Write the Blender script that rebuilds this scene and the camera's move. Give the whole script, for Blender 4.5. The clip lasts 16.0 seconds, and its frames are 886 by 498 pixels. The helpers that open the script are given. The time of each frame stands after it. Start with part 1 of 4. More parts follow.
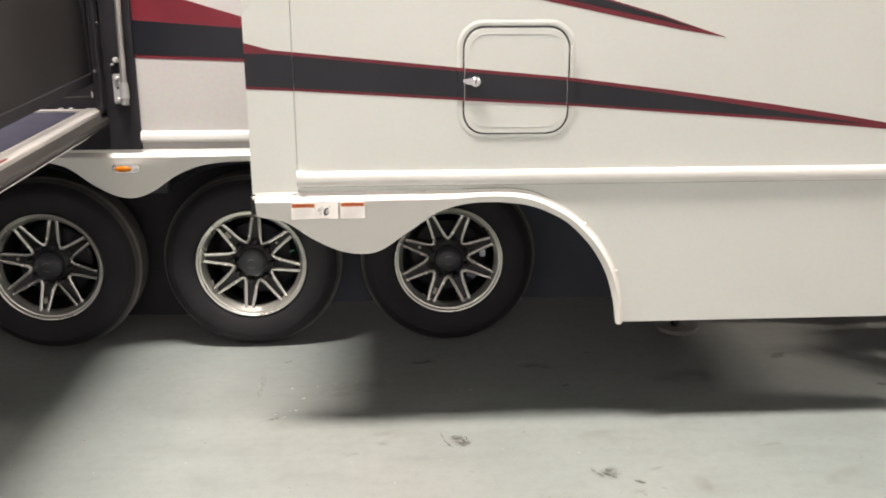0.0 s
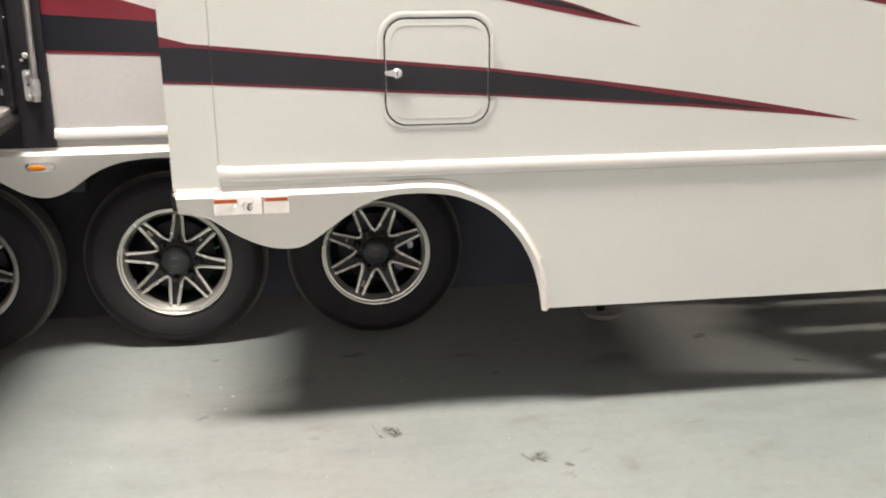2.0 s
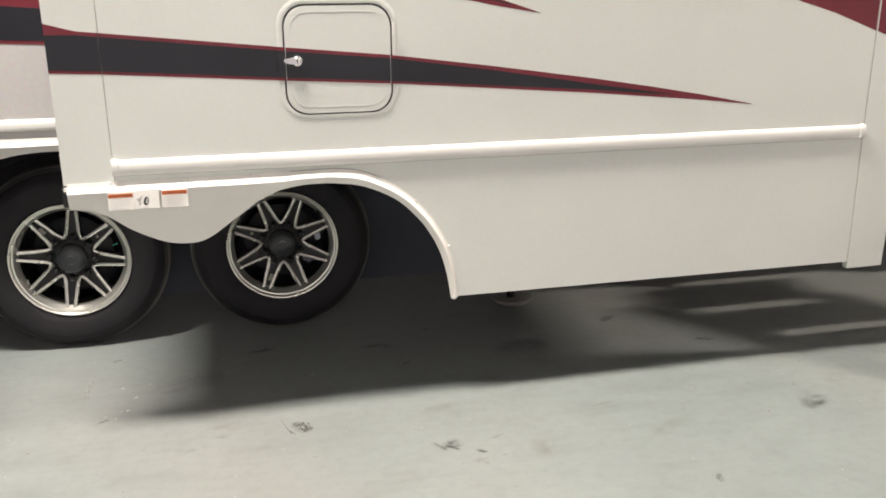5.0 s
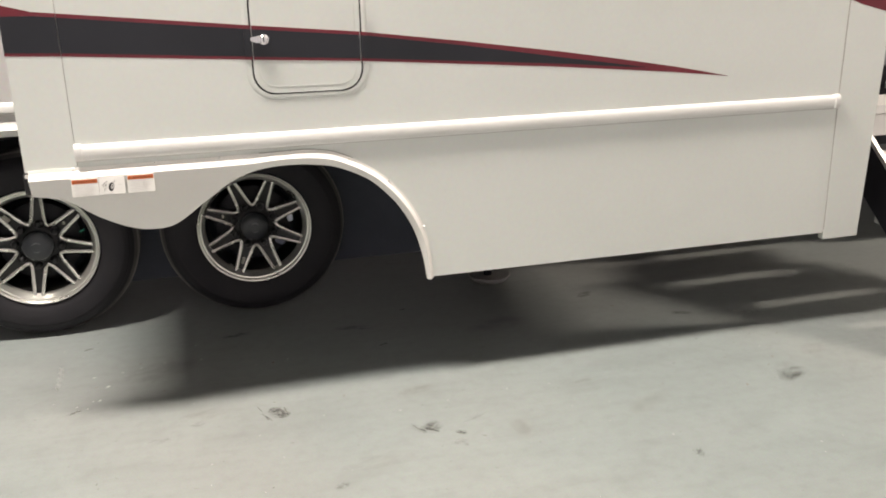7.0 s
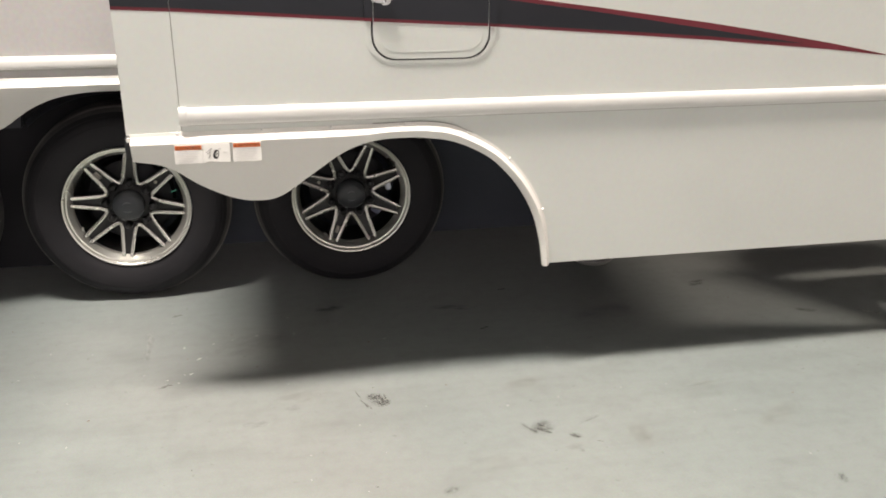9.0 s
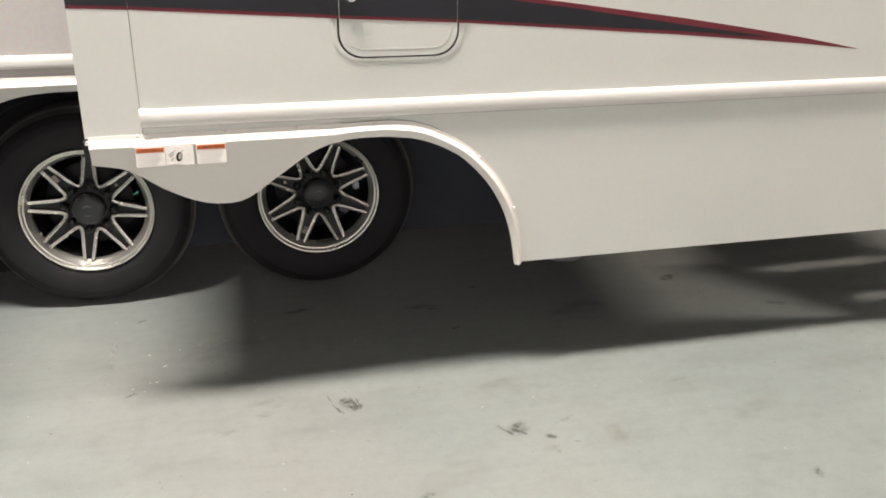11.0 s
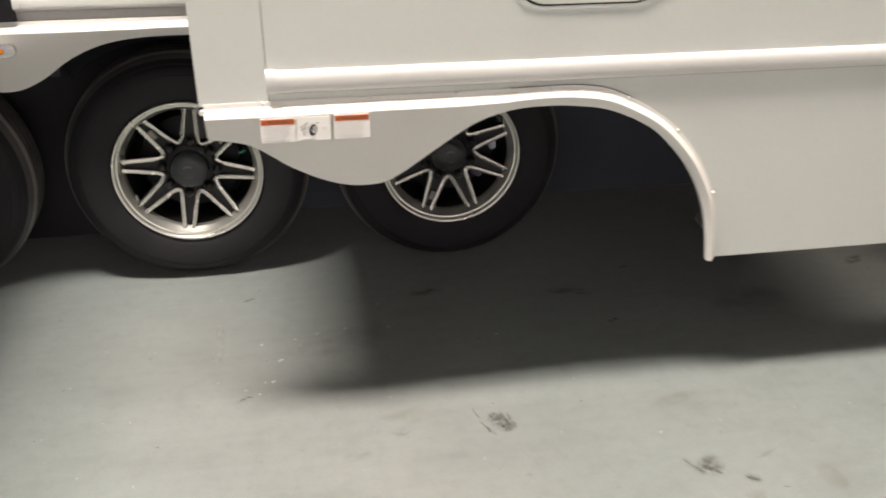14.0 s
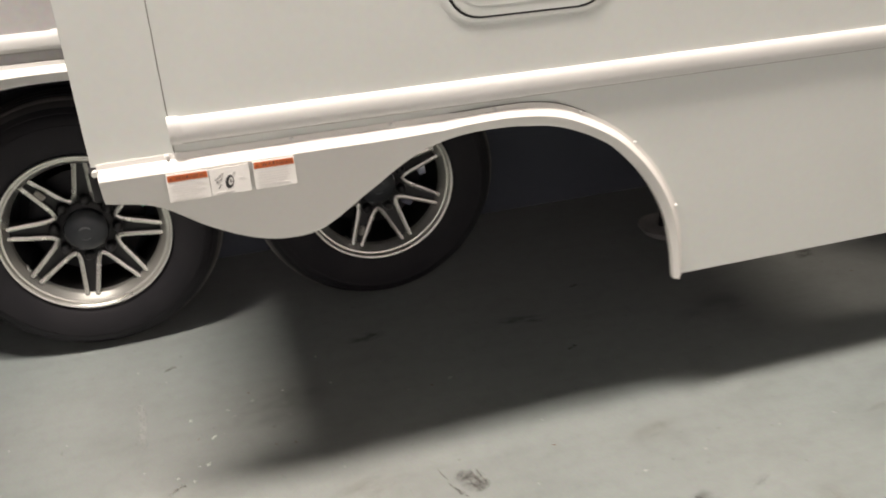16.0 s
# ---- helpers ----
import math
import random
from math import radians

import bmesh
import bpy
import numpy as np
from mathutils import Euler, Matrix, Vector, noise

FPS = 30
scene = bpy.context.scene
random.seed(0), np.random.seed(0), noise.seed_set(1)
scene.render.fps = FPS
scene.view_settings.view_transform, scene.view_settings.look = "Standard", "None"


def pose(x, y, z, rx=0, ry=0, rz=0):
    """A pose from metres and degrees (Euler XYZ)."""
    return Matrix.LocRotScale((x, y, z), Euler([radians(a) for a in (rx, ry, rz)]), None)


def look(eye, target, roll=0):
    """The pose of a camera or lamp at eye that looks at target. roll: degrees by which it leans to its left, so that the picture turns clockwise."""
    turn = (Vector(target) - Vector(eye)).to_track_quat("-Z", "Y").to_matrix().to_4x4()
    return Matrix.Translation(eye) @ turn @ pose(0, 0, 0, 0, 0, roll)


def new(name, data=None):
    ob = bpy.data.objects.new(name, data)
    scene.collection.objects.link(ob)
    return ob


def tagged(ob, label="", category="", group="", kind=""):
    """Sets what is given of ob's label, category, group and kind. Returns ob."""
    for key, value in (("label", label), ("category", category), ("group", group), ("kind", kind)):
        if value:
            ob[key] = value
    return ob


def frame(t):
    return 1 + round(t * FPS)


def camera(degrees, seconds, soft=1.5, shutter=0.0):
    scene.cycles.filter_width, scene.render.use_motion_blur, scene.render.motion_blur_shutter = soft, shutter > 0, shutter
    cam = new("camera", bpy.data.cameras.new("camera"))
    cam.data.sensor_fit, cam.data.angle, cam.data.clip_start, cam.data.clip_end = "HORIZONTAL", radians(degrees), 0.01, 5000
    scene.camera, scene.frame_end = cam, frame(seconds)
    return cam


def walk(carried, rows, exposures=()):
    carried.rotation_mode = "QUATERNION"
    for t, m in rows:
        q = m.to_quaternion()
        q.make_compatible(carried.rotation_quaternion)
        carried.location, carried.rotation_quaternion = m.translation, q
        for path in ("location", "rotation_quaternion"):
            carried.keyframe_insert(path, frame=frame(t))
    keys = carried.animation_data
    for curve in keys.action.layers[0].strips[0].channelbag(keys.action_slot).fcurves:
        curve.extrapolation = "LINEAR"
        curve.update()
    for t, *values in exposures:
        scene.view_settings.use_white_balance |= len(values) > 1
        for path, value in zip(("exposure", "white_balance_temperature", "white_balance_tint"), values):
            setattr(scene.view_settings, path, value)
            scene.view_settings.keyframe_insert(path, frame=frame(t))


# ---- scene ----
cam = camera(53.2, 16.0, 1.8, 0.5)
PATH = [
    (0, (0.2444, 0.1108, 1.5614), (0.3466, 2.0332, 1.0194), -0.14),
    (0.5, (0.2545, 0.1128, 1.5629), (0.4222, 2.0261, 1.0050), -0.34),
    (1, (0.2631, 0.1007, 1.5651), (0.5085, 2.0071, 1.0126), -0.48),
    (1.5, (0.2555, 0.0982, 1.5642), (0.4734, 2.0123, 1.0270), -0.19),
    (2, (0.2602, 0.1004, 1.5616), (0.5168, 2.0031, 1.0015), -0.46),
    (2.5, (0.2626, 0.1281, 1.5594), (0.5931, 2.0072, 0.9595), -0.01),
    (3, (0.2548, 0.1268, 1.5592), (0.5816, 1.9974, 0.9313), 0.42),
    (3.5, (0.2478, 0.1257, 1.5524), (0.5891, 1.9938, 0.9248), -0.01),
    (4, (0.2611, 0.1239, 1.5618), (0.6112, 1.9997, 0.9626), -0.52),
    (4.2, (0.2851, 0.1188, 1.5531), (0.6819, 1.9897, 0.9682), -0.89),
    (6.3, (0.2900, 0.1585, 1.5469), (0.7687, 2.0086, 0.9571), -0.19),
    (6.5, (0.2943, 0.1716, 1.5445), (0.7874, 2.0128, 0.9389), -0.37),
    (7, (0.3042, 0.1698, 1.5510), (0.7976, 2.0007, 0.9152), -1.01),
    (7.5, (0.3060, 0.1816, 1.5449), (0.8469, 1.9913, 0.8875), -1.08),
    (8, (0.2758, 0.2748, 1.5413), (0.7187, 2.0972, 0.8464), 0.54),
    (8.2, (0.2460, 0.3293, 1.5519), (0.6169, 2.1627, 0.8440), 0.74),
    (10.3, (0.1434, 0.5322, 1.5822), (0.5220, 2.3419, 0.8196), -0.10),
    (10.5, (0.1477, 0.5332, 1.5781), (0.5622, 2.3364, 0.8188), -0.34),
    (11, (0.1601, 0.5302, 1.5778), (0.5973, 2.3310, 0.8254), 0.47),
    (11.5, (0.1707, 0.5442, 1.5718), (0.5589, 2.3546, 0.8156), 0.58),
    (12, (0.1750, 0.5850, 1.5704), (0.5573, 2.3875, 0.7927), 0.21),
    (12.5, (0.1948, 0.6892, 1.5787), (0.6733, 2.4721, 0.8090), -0.98),
    (13, (0.2256, 0.8054, 1.5843), (0.7203, 2.5774, 0.7999), -1.44),
    (13.5, (0.1753, 0.9633, 1.5712), (0.4518, 2.7522, 0.7207), -0.10),
    (14, (-0.0140, 1.1387, 1.5634), (0.2691, 2.8887, 0.6374), 0.09),
    (14.5, (-0.1300, 1.2100, 1.5747), (0.2056, 2.9876, 0.7217), -0.02),
    (15, (-0.1274, 1.2041, 1.5809), (0.3332, 2.9762, 0.7763), -0.43),
    (15.5, (-0.0975, 1.2299, 1.5603), (0.4435, 2.9373, 0.6703), -0.01),
    (16, (-0.0372, 1.4154, 1.5221), (0.4387, 3.1316, 0.6121), -2.83),
]
EXPOSURES = [(0, -0.03, 6500, 10), (8, -0.17, 6500, 10), (13, -0.28, 6540, 10.8), (14.5, -0.39, 6560, 11.2), (16, -0.46, 6580, 11.6)]
walk(cam, [(t, look(eye, target, roll)) for t, eye, target, roll in PATH], EXPOSURES)

# ---- light ----
world = bpy.data.worlds.new("hall_world")
world.use_nodes = True
world.node_tree.nodes["Background"].inputs[0].default_value = (0.05, 0.052, 0.055, 1)
world.node_tree.nodes["Background"].inputs[1].default_value = 0.3
scene.world = world

CEILING = 6.2
# fixture centre x, y, length along x, width, watts, colour
FIXTURES = [
    (-0.85, 2.52, 1.9, 0.70, 850, (1.0, 0.912, 0.828)),
    (8.7, 2.15, 1.7, 0.40, 740, (1.0, 0.865, 0.745)),
    # Weak unseen lamp, added as fill for the first wheel's end.
    (-7.5, 2.60, 1.3, 0.45, 85, (1.0, 0.912, 0.828)),
    # Unseen lamp added beyond the trailer to lighten the floor beneath it.
    (0.8, 9.40, 1.9, 0.70, 170, (1.0, 0.93, 0.88)),
]


# ---- materials ----
def material(name, colour, rough=0.5, metal=0.0, coat=0.0):
    m = bpy.data.materials.new(name)
    m.use_nodes = True
    b = m.node_tree.nodes["Principled BSDF"]
    b.inputs["Base Color"].default_value = (*colour, 1)
    b.inputs["Roughness"].default_value = rough
    b.inputs["Metallic"].default_value = metal
    b.inputs["Coat Weight"].default_value = coat
    b.inputs["Coat Roughness"].default_value = 0.06
    return m


def noise_node(m, scale, detail=4.0, stretch=(1, 1, 1)):
    t = m.node_tree
    co = t.nodes.new("ShaderNodeTexCoord")
    mp = t.nodes.new("ShaderNodeMapping")
    mp.inputs["Scale"].default_value = stretch
    n = t.nodes.new("ShaderNodeTexNoise")
    n.inputs["Scale"].default_value = scale
    n.inputs["Detail"].default_value = detail
    t.links.new(co.outputs["Object"], mp.inputs["Vector"])
    t.links.new(mp.outputs["Vector"], n.inputs["Vector"])
    return n


def ramp(m, source, stops):
    r = m.node_tree.nodes.new("ShaderNodeValToRGB")
    r.color_ramp.elements[0].position, r.color_ramp.elements[0].color = stops[0][0], (*stops[0][1], 1)
    r.color_ramp.elements[1].position, r.color_ramp.elements[1].color = stops[-1][0], (*stops[-1][1], 1)
    for p, c in stops[1:-1]:
        r.color_ramp.elements.new(p).color = (*c, 1)
    m.node_tree.links.new(source, r.inputs["Fac"])
    return r.outputs["Color"]


def mix(m, mode, fac, a, b):
    n = m.node_tree.nodes.new("ShaderNodeMix")
    n.data_type, n.blend_type = "RGBA", mode
    for i, v in ((0, fac), (6, a), (7, b)):
        if isinstance(v, (int, float)):
            n.inputs[i].default_value = v
        elif isinstance(v, tuple):
            n.inputs[i].default_value = (*v, 1)
        else:
            m.node_tree.links.new(v, n.inputs[i])
    return n.outputs[2]


def base(m, socket):
    m.node_tree.links.new(socket, m.node_tree.nodes["Principled BSDF"].inputs["Base Color"])


def rough(m, source, low, high):
    r = m.node_tree.nodes.new("ShaderNodeMapRange")
    r.inputs["To Min"].default_value, r.inputs["To Max"].default_value = low, high
    m.node_tree.links.new(source, r.inputs["Value"])
    m.node_tree.links.new(r.outputs["Result"], m.node_tree.nodes["Principled BSDF"].inputs["Roughness"])


def bump(m, source, strength, distance):
    b = m.node_tree.nodes.new("ShaderNodeBump")
    b.inputs["Strength"].default_value, b.inputs["Distance"].default_value = strength, distance
    m.node_tree.links.new(source, b.inputs["Height"])
    m.node_tree.links.new(b.outputs["Normal"], m.node_tree.nodes["Principled BSDF"].inputs["Normal"])


def varied(name, low, high, scale, r0, r1, metal=0.0, coat=0.0, relief=0.0, stretch=(1, 1, 1), fine=180):
    """A surface whose colour drifts between two tones, with fine grain and uneven gloss."""
    m = material(name, low, r0, metal, coat)
    big, small = noise_node(m, scale, 5, stretch), noise_node(m, fine, 3, stretch)
    tone = ramp(m, big.outputs["Fac"], [(0.3, low), (0.7, high)])
    base(m, mix(m, "OVERLAY", 0.12, tone, small.outputs["Color"]))
    rough(m, big.outputs["Fac"], r0, r1)
    if relief:
        bump(m, small.outputs["Fac"], 0.4, relief)
    return m


GELCOAT = varied("white_gelcoat", (0.678, 0.698, 0.662), (0.742, 0.763, 0.727), 1.2, 0.22, 0.38, 0, 0.2, 0.0002, fine=60)
# White gelcoat darkened in colour for the dimmer, set-back body.
BODY_WHITE_DIM = varied("dimmed_body_gelcoat", (0.50, 0.485, 0.478), (0.545, 0.53, 0.522), 2.0, 0.26, 0.36, 0, 0.2, 0.0002, fine=60)
PLASTIC = varied("white_skirt_plastic", (0.79, 0.77, 0.73), (0.84, 0.82, 0.78), 2.5, 0.44, 0.56, 0, 0, 0.0003, fine=90)
RAIL_WHITE = varied("white_rail_vinyl", (0.71, 0.705, 0.68), (0.76, 0.755, 0.735), 5, 0.50, 0.62, 0, 0, 0.0001)
RAIL_WHITE.node_tree.nodes["Principled BSDF"].inputs["Specular IOR Level"].default_value = 0.3
CHARCOAL = material("charcoal_vinyl_stripe", (0.014, 0.014, 0.018), 0.28)
drift = noise_node(CHARCOAL, 2.2, 2)
base(CHARCOAL, ramp(CHARCOAL, drift.outputs["Fac"], [(0.3, (0.0085, 0.0098, 0.0142)), (0.7, (0.0155, 0.0168, 0.0228))]))

RED = varied("maroon_vinyl_stripe", (0.138, 0.013, 0.023), (0.178, 0.018, 0.031), 5, 0.3, 0.42, 0, 0, 0.0001)
GASKET = material("black_gasket", (0.012, 0.012, 0.013), 0.7)
SEAM = material("seam_sealant", (0.42, 0.40, 0.37), 0.8)
RUBBER = varied("tyre_rubber", (0.0165, 0.0158, 0.0190), (0.0250, 0.0238, 0.0265), 6, 0.55, 0.8, 0, 0, 0.0006, fine=140)
# Tyre rubber made paler, with the light on the tread in its colour.
LIT_TREAD = varied("lit_tread_rubber", (0.050, 0.047, 0.047), (0.105, 0.098, 0.093), 9, 0.6, 0.8, 0, 0, 0.0004)
# Pale grey that paints the thin highlight along the tyre shoulder.
SHOULDER_GLINT = varied("painted_shoulder_glint", (0.13, 0.12, 0.112), (0.24, 0.225, 0.21), 9, 0.5, 0.7)
WELL = varied("blue_black_liner", (0.047, 0.053, 0.072), (0.067, 0.075, 0.096), 3, 0.6, 0.85, 0, 0, 0.0005)
RUBBER.node_tree.nodes["Principled BSDF"].inputs["Specular IOR Level"].default_value = 0.28
MACHINED = varied("machined_aluminium", (0.74, 0.735, 0.68), (0.88, 0.87, 0.81), 4, 0.22, 0.34, 0.82, 0, 0.0002, fine=240)
RIM_BLACK = varied("black_painted_alloy", (0.007, 0.007, 0.008), (0.013, 0.0125, 0.013), 9, 0.38, 0.55, 0, 0.1)
CAP_BLACK = varied("black_cap_plastic", (0.032, 0.036, 0.041), (0.044, 0.048, 0.054), 16, 0.20, 0.30)
NUT_BLACK = varied("black_nut_cover", (0.015, 0.015, 0.017), (0.022, 0.022, 0.024), 20, 0.28, 0.40)
EMBLEM = varied("dull_silver_print", (0.10, 0.105, 0.115), (0.16, 0.165, 0.175), 30, 0.35, 0.5)
SPOKE_FACE = varied("machined_spoke_face", (0.77, 0.76, 0.70), (0.90, 0.885, 0.82), 14, 0.20, 0.34, 0.8, 0, 0.0002, fine=240)
STEEL = varied("zinc_steel", (0.46, 0.45, 0.44), (0.60, 0.59, 0.57), 14, 0.26, 0.44, 0.8, 0, 0.0002)
BOLT = varied("bright_zinc", (0.72, 0.72, 0.71), (0.84, 0.84, 0.82), 30, 0.22, 0.34, 0.35)
GALV = varied("galvanised_plate", (0.40, 0.40, 0.41), (0.52, 0.52, 0.52), 18, 0.35, 0.5, 0.3, 0, 0.0002)
CHROME = varied("chrome", (0.66, 0.65, 0.64), (0.80, 0.79, 0.77), 40, 0.14, 0.26, 1.0)
ANODISED = varied("grey_anodised_trim", (0.045, 0.042, 0.040), (0.085, 0.08, 0.075), 7, 0.30, 0.5, 0.3, 0, 0.0002, (0.2, 0.05, 1))
ALUMINIUM = varied("mill_aluminium", (0.60, 0.58, 0.56), (0.74, 0.71, 0.68), 6, 0.30, 0.50, 0.5, 0, 0.0002, (0.2, 0.05, 1))
BLACK_STEEL = varied("black_painted_steel", (0.0135, 0.0125, 0.0165), (0.024, 0.022, 0.028), 5, 0.5, 0.7, 0, 0, 0.0003)
BLACK_STEEL.node_tree.nodes["Principled BSDF"].inputs["Specular IOR Level"].default_value = 0.3
UNDERBELLY = varied("black_underbelly", (0.056, 0.056, 0.072), (0.080, 0.080, 0.098), 3, 0.6, 0.85, 0, 0, 0.0005)
CHASSIS = varied("dusty_chassis_paint", (0.055, 0.055, 0.068), (0.085, 0.085, 0.100), 4, 0.55, 0.8, 0, 0, 0.0005)
VINYL_SCREEN = varied("dark_vinyl_screen", (0.0115, 0.0102, 0.011), (0.020, 0.018, 0.019), 2.4, 0.55, 0.8, 0, 0, 0.0006)
CARPET = varied("blue_deck_carpet", (0.024, 0.024, 0.044), (0.038, 0.038, 0.064), 12, 0.85, 0.97, 0, 0, 0.0015, fine=320)
STICKER = varied("white_sticker", (0.78, 0.765, 0.73), (0.84, 0.825, 0.79), 20, 0.4, 0.5)
ORANGE = varied("orange_print", (0.50, 0.105, 0.02), (0.58, 0.14, 0.03), 40, 0.4, 0.5)
GREY_PRINT = material("grey_print", (0.72, 0.705, 0.68), 0.5)
BROWN_PRINT = material("brown_print", (0.20, 0.045, 0.015), 0.5)
DARK_PRINT = material("dark_grey_print", (0.20, 0.195, 0.19), 0.5)
BLACK_PRINT = material("black_print", (0.03, 0.03, 0.03), 0.5)
YELLOW = varied("yellow_label", (0.62, 0.47, 0.03), (0.72, 0.56, 0.05), 30, 0.4, 0.5)
AMBER = material("amber_lens", (0.85, 0.28, 0.01), 0.18)
AMBER.node_tree.nodes["Principled BSDF"].inputs["Transmission Weight"].default_value = 0.35
STEP_WHITE = varied("bright_step_aluminium", (0.90, 0.89, 0.87), (0.94, 0.93, 0.91), 8, 0.35, 0.5, 0.0, 0, 0.0003)
HALL_WALL = varied("painted_hall_wall", (0.60, 0.58, 0.61), (0.66, 0.64, 0.67), 0.7, 0.7, 0.9, 0, 0, 0.001)
HALL_CEILING = varied("hall_ceiling", (0.66, 0.65, 0.64), (0.72, 0.71, 0.70), 0.6, 0.8, 0.95, 0, 0, 0.001)
DIRT = varied("dark_scuff", (0.13, 0.127, 0.116), (0.22, 0.216, 0.20), 60, 0.6, 0.8)
CHALK = varied("chalky_fleck", (0.42, 0.42, 0.41), (0.52, 0.52, 0.50), 80, 0.7, 0.9)


def broken(m, scale, low, high):
    """Wear that lies on in patches."""
    n = noise_node(m, scale, 6)
    a = ramp(m, n.outputs["Fac"], [(low, (0, 0, 0)), (high, (1, 1, 1))])
    m.node_tree.links.new(a, m.node_tree.nodes["Principled BSDF"].inputs["Alpha"])


broken(DIRT, 60, 0.36, 0.66)


def smudge(name, low, high, density, spread):
    """A stain that thins out from its middle, in patches of its own."""
    m = varied(name, low, high, 3, 0.5, 0.75)
    t = m.node_tree
    co, info, add = t.nodes.new("ShaderNodeTexCoord"), t.nodes.new("ShaderNodeObjectInfo"), t.nodes.new("ShaderNodeVectorMath")
    shift, ball, n = t.nodes.new("ShaderNodeVectorMath"), t.nodes.new("ShaderNodeTexGradient"), t.nodes.new("ShaderNodeTexNoise")
    shift.operation, shift.inputs[1].default_value = "MULTIPLY", (37, 53, 0)
    ball.gradient_type = "SPHERICAL"
    n.inputs["Scale"].default_value, n.inputs["Detail"].default_value = spread, 5
    t.links.new(info.outputs["Random"], shift.inputs[0])
    t.links.new(co.outputs["Object"], add.inputs[0])
    t.links.new(shift.outputs["Vector"], add.inputs[1])
    t.links.new(add.outputs["Vector"], n.inputs["Vector"])
    t.links.new(co.outputs["Object"], ball.inputs["Vector"])
    patch = ramp(m, n.outputs["Fac"], [(0.36, (0, 0, 0)), (0.62, (1, 1, 1))])
    fade = ramp(m, ball.outputs["Fac"], [(0.0, (0, 0, 0)), (0.6, (density,) * 3)])
    t.links.new(mix(m, "MULTIPLY", 1.0, patch, fade), t.nodes["Principled BSDF"].inputs["Alpha"])
    return m


SMUDGE_DARK = smudge("dark_smudge", (0.05, 0.05, 0.045), (0.11, 0.108, 0.095), 0.5, 1.5)
SMUDGE_GREY = smudge("grey_smudge", (0.15, 0.15, 0.14), (0.22, 0.215, 0.2), 0.24, 1.2)
SMUDGE_TAN = smudge("tan_smudge", (0.24, 0.20, 0.15), (0.30, 0.26, 0.20), 0.17, 1.2)
broken(CHALK, 90, 0.35, 0.6)


def concrete():
    m = material("painted_concrete", (0.36, 0.37, 0.36), 0.5)
    hue, big, mid = noise_node(m, 0.55, 2), noise_node(m, 1.3, 5), noise_node(m, 7.0, 6, (0.6, 1.2, 1))
    brush, fine = noise_node(m, 3.0, 7, (0.7, 11, 1)), noise_node(m, 160, 4)
    tint = ramp(m, hue.outputs["Fac"], [(0.36, (0.236, 0.266, 0.259)), (0.62, (0.256, 0.268, 0.257))])
    cloud = ramp(m, big.outputs["Fac"], [(0.30, (0.88, 0.885, 0.89)), (0.55, (0.99, 0.99, 0.99)), (0.75, (1.03, 1.03, 1.02))])
    c = mix(m, "MULTIPLY", 0.6, tint, cloud)
    worn = ramp(m, mid.outputs["Fac"], [(0.30, (0.84, 0.83, 0.82)), (0.48, (0.985, 0.985, 0.98)), (0.72, (1.05, 1.05, 1.05))])
    c = mix(m, "MULTIPLY", 0.50, c, worn)
    mottle = noise_node(m, 22, 5)
    c = mix(m, "MULTIPLY", 0.55, c, ramp(m, mottle.outputs["Fac"], [(0.32, (0.90, 0.90, 0.89)), (0.5, (1, 1, 1)), (0.7, (1.05, 1.05, 1.05))]))
    swept = ramp(m, brush.outputs["Fac"], [(0.32, (0.89, 0.89, 0.885)), (0.52, (1, 1, 1)), (0.70, (1.06, 1.06, 1.055))])
    c = mix(m, "MULTIPLY", 0.22, c, swept)
    specks = noise_node(m, 38, 2)
    spots = ramp(m, specks.outputs["Fac"], [(0.70, (1, 1, 1)), (0.78, (0.55, 0.53, 0.5))])
    c = mix(m, "MULTIPLY", 0.5, c, spots)
    base(m, mix(m, "OVERLAY", 0.15, c, fine.outputs["Color"]))
    rough(m, mid.outputs["Fac"], 0.36, 0.62)
    bump(m, fine.outputs["Fac"], 0.25, 0.0008)
    return m


CONCRETE = concrete()

# ---- mesh tools ----


def finish(name, bm, mats, parent=None, label="", smooth=None):
    me = bpy.data.meshes.new(name)
    bmesh.ops.recalc_face_normals(bm, faces=bm.faces)
    bm.to_mesh(me)
    bm.free()
    for m in mats if isinstance(mats, (list, tuple)) else [mats]:
        me.materials.append(m)
    ob = new(name, me)
    if smooth is not None:
        me.polygons.foreach_set("use_smooth", [True] * len(me.polygons))
        me.set_sharp_from_angle(angle=radians(smooth))
    if parent is not None:
        ob.parent = parent
        if parent.type == "EMPTY":
            ob.matrix_parent_inverse = Matrix.Translation(-parent.location)
    if label:
        ob["label"] = label
    return ob


def part(name, bm, mat, parent, label="", smooth=None):
    return finish(name, bm, mat, parent, label, smooth)


def structure(name, bm, mat, label):
    return tagged(finish(name, bm, mat), label, name.split("_")[0], kind="structure")


def box(lo, hi, bevel=0.0, segments=2, bm=None):
    bm = bm or bmesh.new()
    c = [(a + b) / 2 for a, b in zip(lo, hi)]
    s = [abs(b - a) for a, b in zip(lo, hi)]
    made = bmesh.ops.create_cube(bm, size=1, matrix=Matrix.Translation(c) @ Matrix.Diagonal((*s, 1)))
    if bevel:
        edges = {e for v in made["verts"] for e in v.link_edges}
        bmesh.ops.bevel(bm, geom=list(edges), offset=bevel, segments=segments, affect="EDGES", profile=0.6)
    return bm


